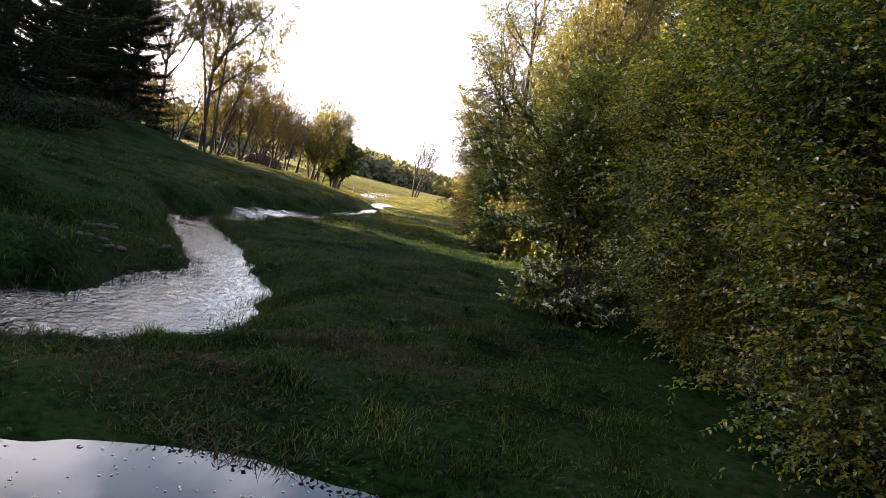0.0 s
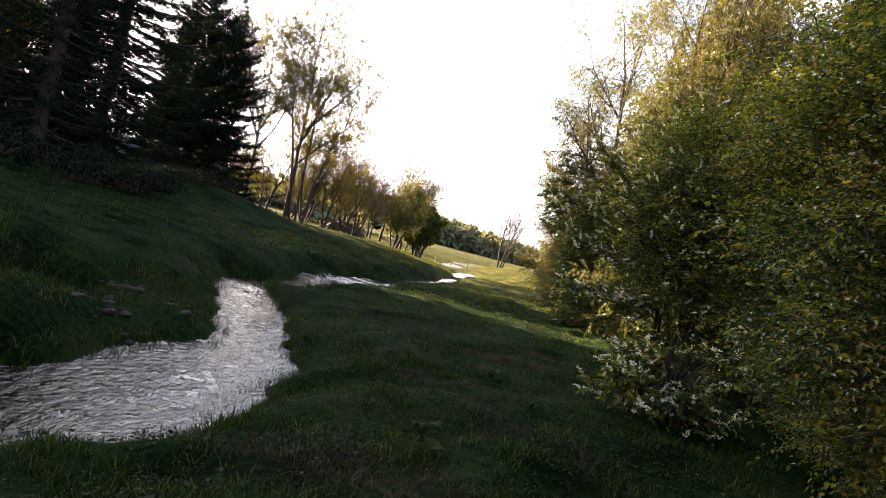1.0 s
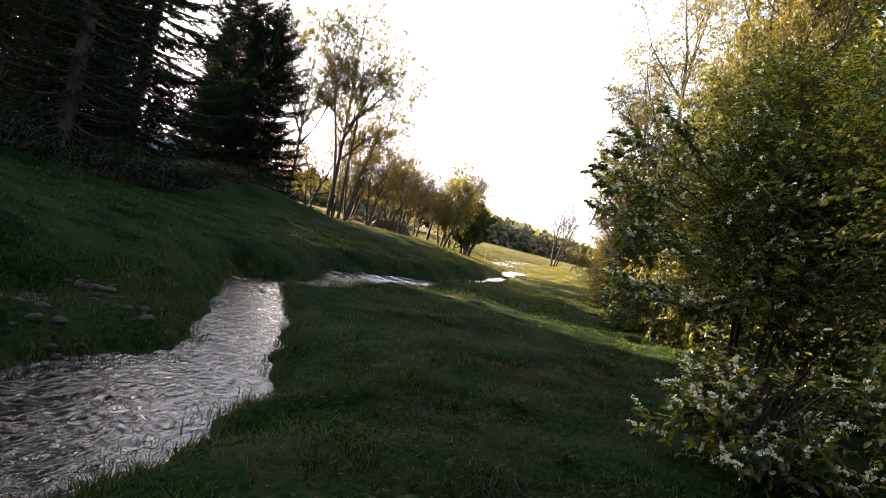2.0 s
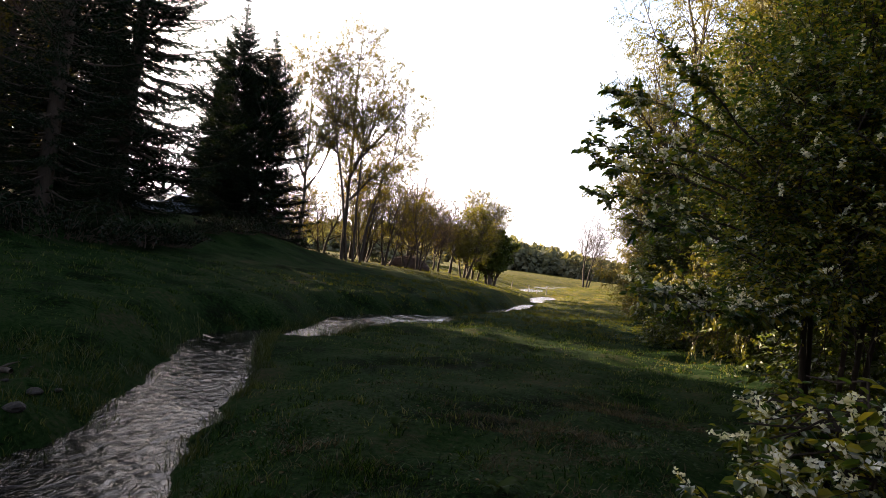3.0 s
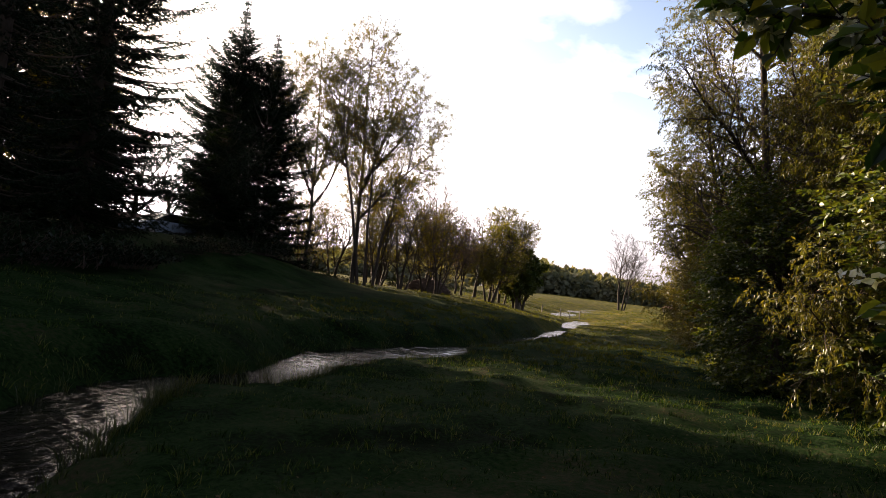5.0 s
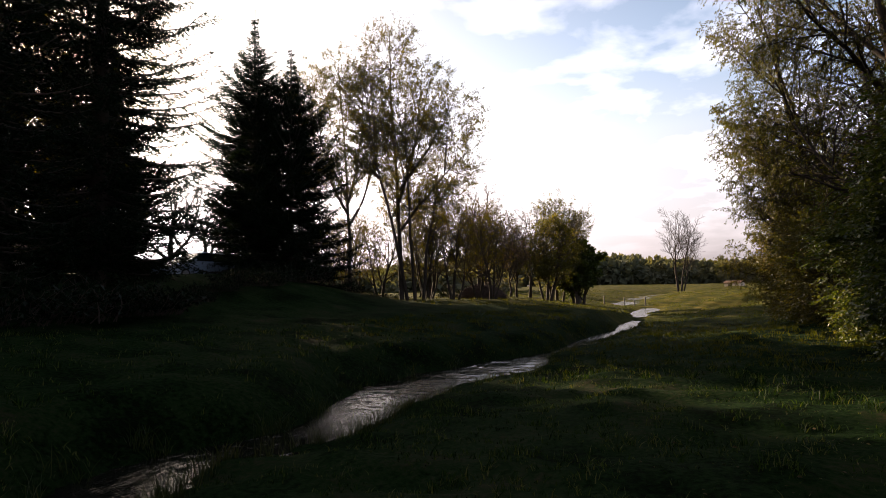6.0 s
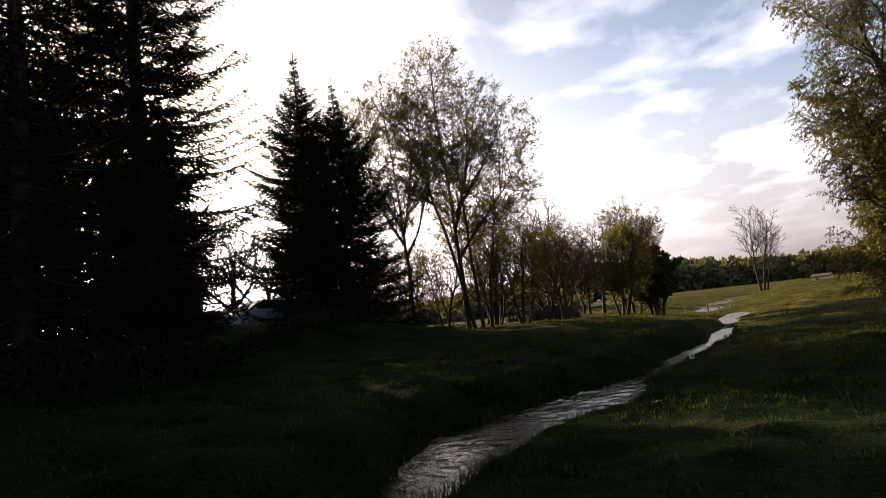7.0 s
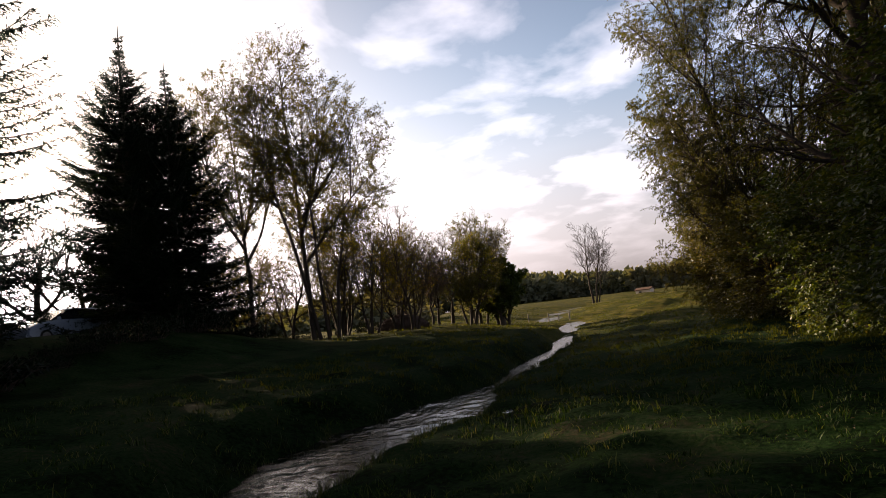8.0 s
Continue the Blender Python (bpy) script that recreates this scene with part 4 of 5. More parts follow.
PLUM = [(0.16, [(0, -0.1), (0.1, 1.6), (-0.1, 3.0)]), (0.10, [(0, 1.8), (-1.0, 3.6), (-1.6, 5.2)]), (0.10, [(0, 2.4), (0.2, 4.4), (0.1, 6.6)]), (0.09, [(0.1, 2.0), (1.1, 3.6), (1.6, 5.0)]), (0.07, [(0, 2.8), (-0.6, 4.8), (-0.8, 6.2)])]
plum = stand(lobed("plum_tree", 204, PLUM, [(-1.5, 4.8, 1.2, 1.3), (-0.2, 6.0, 1.4, 1.4), (1.3, 4.8, 1.3, 1.4), (0, 4.0, 1.2, 1.0)], MAT_BARK_DARK, MAT_BUD, 0.075, "round twiggy fruit tree with reddish buds", "fruit tree", 75, 2), -26.6, 56.0, 30, 1.2)
tagged(plum, group="fruit trees by the meadow")
for x, y, turn, size in ((-24.6, 57.6, 130, 0.72), (-26.2, 61.5, 250, 0.85), (-28.5, 60.5, 200, 1.1), (-27.2, 66.0, 30, 1.1), (-30.5, 63.0, 300, 1.1)):
    again(plum, x, y, turn, size)
MAPLE = [(0.14, [(0, -0.1), (0.5, 1.8), (1.0, 4.0), (1.2, 5.6)]), (0.12, [(-0.15, -0.1), (-0.1, 1.8), (-0.2, 3.6), (0.1, 6.0)]), (0.10, [(-0.3, -0.1), (-0.9, 2.0), (-1.2, 4.2)])]
stand(lobed("maple_tree", 205, MAPLE, [(-0.9, 3.4, 1.2, 1.5), (0.2, 4.6, 1.4, 1.6), (1.1, 3.9, 1.3, 1.7), (0.3, 2.6, 1.4, 1.0), (0.4, 5.6, 1.0, 1.0)], MAT_BARK_DARK, MAT_YELLOW, 0.11, "bushy maple with leaning stems and yellow-green leaves", "maple tree", 80, 9), -23.4, 61.9, 25, 1.12)
ASPEN = [(0.14, [(0, -0.1), (0, 4.0), (0.1, 8.6)]), (0.11, [(-0.4, -0.1), (-0.7, 4.0), (-1.0, 8.2)]), (0.10, [(0.5, -0.1), (0.8, 3.6), (1.2, 7.6)])]
aspen = stand(lobed("aspen_tree", 206, ASPEN, [(-1.0, 7.3, 0.9, 1.5), (0.1, 7.6, 0.9, 1.7), (1.2, 6.8, 0.9, 1.6), (-0.8, 5.2, 0.9, 1.6), (0.6, 4.8, 1.0, 1.8)], MAT_BARK, MAT_YELLOW, 0.09, "slender aspens with pale young leaves", "aspen tree", 60, 6), -24.8, 66.5, 25, 1.08)
tagged(aspen, group="aspens behind the maple")
again(aspen, -22.8, 66.8, 100, 0.97)
stand(broadleaf("yew_tree", 211, BUSHY | dict(leaves=(0, 6, 10, 14)), [(0, 0, (0, 0, 1), 3.6, 0.12), (0.3, 0.3, (0.15, 0.1, 1), 3.2, 0.1), (-0.3, 0.2, (-0.15, 0.1, 1), 3.0, 0.1)], MAT_BARK_DARK, MAT_SHADE_LEAF, (0.17, 0.55, 0.0), "dense dark evergreen at the meadow's edge", "yew tree"), -22.6, 65.8, 0, 1.35)
stand(broadleaf("bare_tree", 207, BARE, [(0, 0, (-0.06, 0, 1), 14.0, 0.26), (0.6, 0.1, (0.04, 0, 1), 13.5, 0.22), (1.0, 0, (0.16, 0, 1), 11.0, 0.16)], MAT_BARK_DARK, None, None, "leafless tree with three stems on the open meadow", "bare tree"), -33.6, 145)
gnarled = stand(broadleaf("walnut_tree", 208, BARE | dict(angle=(48, 44, 44, 0), ratio=(0.9, 0.5, 0.5, 0), first=(0.3, 0.2, 0.2, 0), kids=(8, 8, 6, 0)), [(0, 0, (0, 0, 1), 5.6, 0.26)], MAT_BARK_DARK, None, None, "gnarled leafless tree behind the bank", "bare tree"), -43.9, 41.4, 0, 1.3)
again(gnarled, -47.5, 38.5, 130, 1.4)
again(gnarled, -46.0, 45.5, 220, 1.3)

willow = stand(broadleaf("willow_tree", 209, WEEPING, [(0, 0, (-0.14, 0, 1), 12.5, 0.17), (0.5, 0.4, (0.12, 0.1, 1), 13.0, 0.16), (0.2, -0.5, (-0.02, -0.2, 1), 12.0, 0.14), (-0.4, 0.2, (-0.36, -0.05, 1), 8.5, 0.10), (-0.3, -0.4, (-0.5, -0.3, 1), 6.5, 0.08), (0.4, -0.4, (0.3, -0.35, 1), 8.0, 0.09)], MAT_BARK_DARK, MAT_WILLOW, (0.085, 0.32, -0.8), "weeping willow with yellow-green spring leaves", "willow tree"), -2.5, 46.5, 0, 1.1)
tagged(willow, group="willows along the track")
again(willow, 0.6, 31.3, 140, 1.12)
again(willow, 2.3, 27.6, 60, 1.0)
far_willow = stand(broadleaf("willow_tree", 210, FARWILLOW, [(0, 0, (-0.16, 0, 1), 11.5, 0.24), (0.5, 0.4, (0.12, 0.1, 1), 12.0, 0.24), (0.2, -0.5, (-0.05, -0.2, 1), 11.0, 0.2)], MAT_BARK, MAT_WILLOW, (0.24, 0.4, -0.6), "broad yellow-green willow, further along and added unseen to block light", "willow tree"), -9.5, 112, 30, 1.35)
tagged(far_willow, group="willows along the track")
# the last six are unseen, added beside and behind the track against sky light
for x, y, turn, size in ((2.0, 108, 160, 1.3), (10.0, 70, 200, 1.2), (4.0, 39.0, 250, 1.35), (6.5, 22.0, 60, 0.95), (11, 12, 10, 1.1), (11, 2, 90, 1.15), (8, -7, 170, 1.1), (0, -10, 240, 1.1), (-9, -9, 310, 1.15), (13, 28, 45, 1.1)):
    again(far_willow, x, y, turn, size)


# ---- bird cherry hedge ----
def cherry(seed, rx, ry, tall, twigs, label, reach=(), bloom=0.13, folded=True, mat=MAT_CHERRY, leaf=1.0, skirt=0.25, clumps=150, foot=0.15):
    """A bush of arching stems with leafy boughs in layers, and dark gaps between them.
    reach: roots and tips of long boughs that stand clear. skirt: how far the foot is drawn in. foot: how high the lowest leaves hang."""
    rng = np.random.default_rng(seed)
    top = new("bird_cherry")
    c = np.array((0, 0, tall * 0.5))

    def shell(d, rad):
        """Places on the bush's outline in the directions d."""
        u = d[:, 2]
        full = np.where(u > 0, np.sqrt(1 - np.abs(u) ** 2.6 * 0.98), 1 - skirt * np.abs(u) ** 1.6)
        flat = unit(d[:, :2]) * (full * rad)[:, None]
        return c + np.column_stack([flat[:, 0] * rx, flat[:, 1] * ry, u * np.where(u > 0, rad, 1.0) * tall * 0.5])

    # boughs: each a flat layer of twigs that hangs a little outwards
    d = unit(rng.normal(0, 1, (clumps, 3)))
    d[:, 2] = rng.uniform(-0.95 + 0.8 * max(0, skirt - 0.25), 0.98, clumps)
    C = shell(d, rng.uniform(0.55, 1.06, clumps))
    out = unit(d * (1, 1, 0.25))
    side = unit(np.cross(out, (0, 0, 1.0)))
    w = rng.uniform(0.6, 1.4, clumps)
    k = rng.choice(clumps, twigs, p=w / w.sum())
    size = (0.055 * tall * rng.uniform(0.8, 1.7, clumps))[k]
    g = np.clip(rng.normal(0, 0.6, (twigs, 3)), -1.15, 1.15)
    P = C[k] + out[k] * (g[:, 0] * size)[:, None] * 1.2 + side[k] * (g[:, 1] * size)[:, None] * 1.3 + np.array((0, 0, 1.0)) * (g[:, 2] * size * 0.42 - 0.22 * size * g[:, 0])[:, None]
    # and a thinner fill behind them
    inner = rng.uniform(0, 1, twigs) < 0.30
    d2 = unit(rng.normal(0, 1, (twigs, 3)))
    P[inner] = shell(d2, rng.uniform(0.35, 0.97, twigs) ** 0.6)[inner]
    P[:, 2] = np.where(P[:, 2] < foot, foot + rng.uniform(0, 0.3 + foot, twigs), P[:, 2])
    dd = np.where(inner[:, None], d2, d[k])
    rad = np.where(inner, 0.5, 1.0 + 0.2 * g[:, 0])
    W = unit(dd * (1, 1, 0.35) + rng.normal(0, 0.45, (twigs, 3)) + (0, 0, 0.05))
    L = rng.uniform(0.22, 0.5, twigs)
    shoots = []
    for root, tip in reach:
        root, tip = np.array(root), np.array(tip)
        t = np.linspace(0, 1, 7)[:, None]
        axis = root + (tip - root) * t + np.array((0, 0, 0.10)) * np.sin(t * 3.14) + rng.normal(0, 0.025, (7, 3))
        shoots.append((3, axis, np.linspace(0.017, 0.004, 7)))
        m = 26
        t2 = rng.uniform(0.2, 1.0, m)
        q = np.stack([np.interp(t2, t[:, 0], axis[:, i]) for i in range(3)], 1)
        along = unit(tip - root)
        P = np.concatenate([P, q])
        W = np.concatenate([W, unit(along * 0.8 + rng.normal(0, 0.5, (m, 3)) - (0, 0, 0.1))])
        L = np.concatenate([L, rng.uniform(0.16, 0.40, m) * (1.2 - 0.6 * t2)])
    n = len(P)
    stems = []
    for b in range(9):
        a = rng.uniform(0, 6.28)
        e = c + np.array((math.cos(a) * rx * 0.5, math.sin(a) * ry * 0.5, tall * rng.uniform(0.0, 0.38)))
        s = np.array((math.cos(a) * 0.25, math.sin(a) * 0.25, 0))
        t = np.linspace(0, 1, 7)[:, None]
        stems.append((1, s * (1 - t) + e * t + np.array((0, 0, 1)) * (np.sin(t * 3.14) * 0.12 * tall), np.linspace(0.035, 0.010, 7)))
    for st in stems:
        piece("stem", tubes("stem", [st], MAT_BARK_DARK), top)
    for b in range(clumps):
        t = np.linspace(0, 1, 5)[:, None]
        root = c * (1, 1, 0.7) + (C[b] - c) * 0.25
        shoots.append((3, root + (C[b] + out[b] * 0.3 - root) * t + np.array((0, 0, 0.25)) * np.sin(t * 3.14) + rng.normal(0, 0.03, (5, 3)), np.linspace(0.016, 0.005, 5)))
    for b in range(n):
        if b % 4 == 0 or b >= twigs:
            back = P[b] - (W[b] * 0.4 + (0, 0, 0.06)) * (1.0 if b < twigs else 0.1)
            mid_ = (back + P[b]) / 2 + rng.normal(0, 0.02, 3)
            shoots.append((4, [back, mid_, P[b], P[b] + W[b] * L[b]], [0.007, 0.005, 0.0035, 0.002]))
    tagged(piece("twigwood", tubes("twigwood", shoots, MAT_BARK_DARK), top), kind="stuff")
    m = 10
    t = np.tile((np.arange(m) + 0.5) / m, n)
    B = np.repeat(P, m, 0) + np.repeat(W, m, 0) * (t * np.repeat(L, m))[:, None]
    WW = np.repeat(W, m, 0)
    across = unit(np.cross(WW, (0, 0, 1)) + 1e-6)
    sgn = np.tile([1, -1], n * m // 2)[: n * m]
    way = WW * 0.55 + across * (sgn * rng.uniform(0.4, 1.0, n * m))[:, None] + rng.normal(0, 0.22, (n * m, 3)) - (0, 0, 0.22)
    size = rng.uniform(0.042, 0.092, n * m) * leaf
    size[twigs * m:] = rng.uniform(0.062, 0.112, (n - twigs) * m)
    face = rng.normal(0, 0.5, (n * m, 3)) + (0, 0, 0.75)
    tagged(piece("foliage", leaf_mesh("leaves", B, way, face, size, size * rng.uniform(0.48, 0.64, n * m), mat, folded), top), kind="stuff")
    # white flower spikes near the outside
    outer = np.where(rad > 1.0)[0]
    pick = rng.choice(outer, min(len(outer), int(twigs * bloom)), replace=False)
    pick = np.concatenate([pick, np.arange(twigs, n)[::2]]).astype(int)
    if len(pick):
        q = 26
        B = np.repeat(P[pick] + W[pick] * L[pick][:, None] * 0.6, q, 0)
        ax = unit(W[pick] * (1, 1, 0.2) + rng.normal(0, 0.35, (len(pick), 3)) + (0, 0, 0.35))
        AX = np.repeat(ax, q, 0)
        tt = np.tile(np.linspace(0.1, 1, q), len(pick))
        wv = unit(rng.normal(0, 1, (len(B), 3)))
        B = B + AX * (tt * 0.16)[:, None] + wv * 0.004
        piece("blossom", leaf_mesh("blossom", B, wv, rng.normal(0, 1, wv.shape), 0.040 - 0.018 * tt, 0.030 - 0.012 * tt, MAT_BLOSSOM, False), top, "white flower spikes")
    return tagged(top, label, "bush")


CHERRY = "leafy bird cherry bush with white flower spikes beside the track"
b1 = stand(cherry(301, 1.5, 1.75, 5.6, 17000, CHERRY, (), 0.0, True, leaf=0.66, skirt=0.42, clumps=260), 5.0, 7.2)
BOUGHS = [((-0.9, -0.9, 2.6), (-2.55, -2.1, 2.97)), ((-0.9, -1.0, 2.2), (-2.35, -2.28, 2.44)), ((-0.8, -1.1, 2.0), (-2.0, -2.3, 2.15)), ((-0.9, -1.0, 3.0), (-2.3, -2.4, 3.45)),
          ((-1.2, -1.2, 2.6), (-2.4, -2.2, 2.75)), ((-1.0, -1.3, 3.2), (-2.0, -2.5, 3.9)), ((-1.2, -1.3, 1.4), (-1.9, -2.3, 1.5)), ((-1.0, -1.0, 2.8), (-2.3, -2.0, 3.2)),
          ((-0.7, -0.6, 1.35), (-1.65, -1.4, 1.5)), ((-0.5, -0.8, 1.3), (-1.3, -1.7, 1.4)), ((-0.6, -0.5, 1.4), (-1.5, -1.1, 1.5)), ((-0.4, -0.9, 1.45), (-1.0, -1.9, 1.4)), ((-0.3, -0.8, 1.4), (-0.8, -1.7, 1.5))]
b2 = stand(cherry(302, 1.28, 1.8, 5.5, 8000, CHERRY, BOUGHS, 0.03, skirt=0.55, leaf=0.85, clumps=190, foot=1.55), 2.4, 16.9)
ARCHES = [((0.1 * math.cos(a), 0.1 * math.sin(a), 0.15), (0.6 * r * math.cos(a), 0.6 * r * math.sin(a), 0.6 * h)) for a, r, h in ((2.6, 1.5, 0.75), (3.3, 1.6, 0.45), (3.9, 1.5, 0.9), (4.5, 1.4, 0.5), (2.0, 1.4, 1.1), (3.0, 1.3, 1.3), (4.2, 1.2, 1.4), (5.2, 1.2, 0.8), (0.8, 1.2, 1.0))]
b3 = stand(cherry(303, 0.66, 0.72, 1.14, 130, "low bird cherry bush thick with white flower spikes", ARCHES, 0.5, leaf=0.95, clumps=40), 2.4, 12.5)
for ob in (b1, b2, b3):
    tagged(ob, group="bird cherry hedge")
b4 = stand(cherry(304, 1.6, 1.8, 5.6, 3600, "dense bush further along the track, shade put into its leaves", (), 0.0, False, MAT_SHADE_LEAF, 1.55), -0.2, 29.0, 170, 0.95)
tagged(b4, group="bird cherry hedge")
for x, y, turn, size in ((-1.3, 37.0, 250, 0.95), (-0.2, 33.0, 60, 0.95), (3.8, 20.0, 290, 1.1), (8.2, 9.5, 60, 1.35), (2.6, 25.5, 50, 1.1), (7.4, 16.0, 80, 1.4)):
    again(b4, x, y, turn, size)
b5 = stand(cherry(305, 1.6, 1.8, 4.6, 3200, "bushy young willow with yellow-green leaves", (), 0.0, False, MAT_WILLOW, 1.5), -4.2, 46.5, 20, 1.0)
tagged(b5, category="willow bush", group="willow bushes")
again(b5, -2.9, 42.0, 130, 0.95)
for x, y, turn, size in ((5.1, 10.6, 110, 1.2), (6.1, 3.6, 200, 1.05), (5.0, 13.9, 20, 1.25)):
    again(b1, x, y, turn, size)


# ---- far wood ----
def build_forest():
    rng = np.random.default_rng(401)
    B, W, S = [], [], []
    for k in range(900):
        x = rng.uniform(-330, 180)
        y = 300 + 0.10 * (x + 80) + rng.uniform(-14, 60)
        g = float(land(x, y))
        h = rng.uniform(12, 20) * (0.75 + 0.25 * math.sin(x * 0.03))
        r = h * rng.uniform(0.18, 0.3)
        n = 70
        d = unit(rng.normal(0, 1, (n, 3)))
        q = np.array((x, y, g + h * 0.55)) + d * (r, r, h * 0.46) * (rng.uniform(0.5, 1, n) ** 0.5)[:, None]
        B.append(q)
        W.append(d + rng.normal(0, 0.6, (n, 3)))
        S.append(rng.uniform(1.8, 3.6, n))
    B, W, S = np.concatenate(B), np.concatenate(W), np.concatenate(S)
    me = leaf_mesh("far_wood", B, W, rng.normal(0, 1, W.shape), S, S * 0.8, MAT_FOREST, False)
    tagged(piece("far_wood", me), "mixed wood on the far side of the valley, haze put into its colour", "wood", kind="stuff")


build_forest()


# ---- undergrowth on the bank ----
def thicket(seed, n_stems, rx, ry, tall, label):
    rng = np.random.default_rng(seed)
    top = new("thicket")
    polys, P, D = [], [], []
    for k in range(n_stems):
        a, r = rng.uniform(0, 6.28), rng.uniform(0, 1) ** 0.5
        s = np.array((math.cos(a) * rx * r, math.sin(a) * ry * r, 0))
        d = unit(np.array((math.cos(a) * 0.5, math.sin(a) * 0.5, 1)) + rng.normal(0, 0.3, 3))
        ln = tall * rng.uniform(0.5, 1.1) * (1 - 0.5 * r)
        t = np.linspace(0, 1, 5)[:, None]
        pts = s + d * ln * t + rng.normal(0, 0.05, (5, 3)) * t - np.array((0, 0, 0.25)) * ln * t ** 2
        polys.append((4, pts, np.linspace(0.016, 0.004, 5)))
        m = 16
        tt = rng.uniform(0.15, 1, m)
        P.append(np.stack([np.interp(tt, t[:, 0], pts[:, i]) for i in range(3)], 1))
        D.append(np.tile(d, (m, 1)))
    tagged(piece("brushwood", tubes("brushwood", polys, MAT_BRUSH), top), kind="stuff")
    P, D = np.concatenate(P), np.concatenate(D)
    w = D * 0.4 + rng.normal(0, 0.6, P.shape)
    s = rng.uniform(0.08, 0.2, len(P))
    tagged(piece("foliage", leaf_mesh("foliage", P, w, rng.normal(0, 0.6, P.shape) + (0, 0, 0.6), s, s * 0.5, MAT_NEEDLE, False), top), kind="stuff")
    return tagged(top, label, "thicket", group="thickets on the bank")


th = stand(thicket(501, 170, 2.6, 1.8, 2.0, "dark tangled thicket on the shaded bank"), -20.2, 24.6)
for x, y, turn, size in ((-19.0, 21.0, 60, 1.1), (-23.0, 31.5, 10, 0.7), (-25.5, 36.5, 100, 0.9), (-19.5, 16.0, 30, 1.2), (-27.5, 41.0, 50, 0.7), (-22.0, 12.0, 90, 1.3), (-35.0, 38.0, 20, 1.2), (-33.5, 31.0, 70, 0.9), (-36.5, 34.0, 15, 1.3), (-22.5, 29.5, 45, 0.4), (-21.2, 27.8, 130, 0.4), (-24.2, 33.2, 200, 0.6), (-20.0, 24.0, 10, 0.9), (-29.6, 46.6, 150, 0.6), (-28.2, 55.5, 330, 0.7), (-31.5, 50.5, 20, 0.7)):
    again(th, x, y, turn, size)


# ---- far hedge behind the trees ----
def build_hedge():
    rng = np.random.default_rng(402)
    B, W, S = [], [], []
    for k in range(260):
        f = rng.uniform(0, 0.84)
        x, y = -140 + 112 * f + rng.normal(0, 3), 48 + 50 * f + rng.normal(0, 4)
        h = rng.uniform(1.6, 3.4)
        r = h * rng.uniform(0.5, 0.8)
        n = 70
        d = unit(rng.normal(0, 1, (n, 3)))
        B.append(np.array((x, y, float(land(x, y)) + h * 0.48)) + d * (r, r, h * 0.5) * (rng.uniform(0.4, 1, n) ** 0.5)[:, None])
        W.append(d + rng.normal(0, 0.6, (n, 3)))
        S.append(rng.uniform(0.6, 1.3, n))
    B, W, S = np.concatenate(B), np.concatenate(W), np.concatenate(S)
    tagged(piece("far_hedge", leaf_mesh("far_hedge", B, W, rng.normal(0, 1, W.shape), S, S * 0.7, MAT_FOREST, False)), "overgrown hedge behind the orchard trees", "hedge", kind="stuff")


build_hedge()


# ---- buildings, car, fence and small things ----
def plain_material(name, base, rough, metal=0.0, spread=0.25):
    m, tr, out = material(name)
    co = tr.nodes.new("ShaderNodeTexCoord")
    n = node(tr, "ShaderNodeTexNoise", Scale=6.0, Detail=6.0)
    tr.links.new(co.outputs["Object"], n.inputs["Vector"])
    col = ramp_of(tr, [(0.3, tuple(c * (1 - spread) for c in base)), (0.7, tuple(min(1, c * (1 + spread)) for c in base))])
    tr.links.new(n.outputs["Fac"], col.inputs[0])
    p = node(tr, "ShaderNodeBsdfPrincipled", Roughness=rough, Metallic=metal)
    tr.links.new(col.outputs[0], p.inputs["Base Color"])
    tr.links.new(p.outputs[0], out.inputs[0])
    return m


def glass_material():
    m, tr, out = material("window_glass")
    p = node(tr, "ShaderNodeBsdfPrincipled", Roughness=0.05, IOR=1.5)
    p.inputs["Base Color"].default_value = (0.012, 0.016, 0.02, 1)
    p.inputs["Coat Weight"].default_value = 1.0
    tr.links.new(p.outputs[0], out.inputs[0])
    return m


MAT_PLASTER = rough_material("old_plaster", [(0.3, (0.22, 0.19, 0.16)), (0.6, (0.32, 0.28, 0.24)), (0.9, (0.42, 0.38, 0.33))], 1.0, 12.0, 0.9, 0.3)
MAT_TILE = rough_material("brown_roof", [(0.3, (0.06, 0.035, 0.025)), (0.6, (0.11, 0.06, 0.04)), (0.9, (0.16, 0.09, 0.06))], 1.5, 14.0, 0.85, 0.5)
MAT_GLASS = glass_material()
# base colour raised to blue-grey to carry the sky's reflection
MAT_CARPAINT = plain_material("sky_toned_paint", (0.36, 0.43, 0.54), 0.20, 0.35, 0.08)
MAT_RUBBER = plain_material("tyre_rubber", (0.018, 0.018, 0.018), 0.85)
MAT_RIM = plain_material("grey_rim", (0.35, 0.35, 0.36), 0.35, 0.9)
MAT_LAMP = plain_material("lamp_glass", (0.7, 0.7, 0.72), 0.08)
MAT_PALE = rough_material("pale_boards", [(0.3, (0.42, 0.33, 0.24)), (0.6, (0.55, 0.45, 0.34)), (0.9, (0.65, 0.56, 0.45))], 0.8, 10.0, 0.85, 0.3)
MAT_DEAD = leaf_material("fallen_leaves", [(0.1, (0.03, 0.02, 0.012)), (0.6, (0.07, 0.05, 0.028)), (1.0, (0.15, 0.11, 0.07))], 0.2, 0.01, 0.6, 2.0)
MAT_DOCK = leaf_material("dock_leaves", [(0.1, (0.012, 0.026, 0.007)), (0.7, (0.03, 0.048, 0.012)), (1.0, (0.06, 0.075, 0.02))], 0.35, 0.03, 0.5, 3.0)


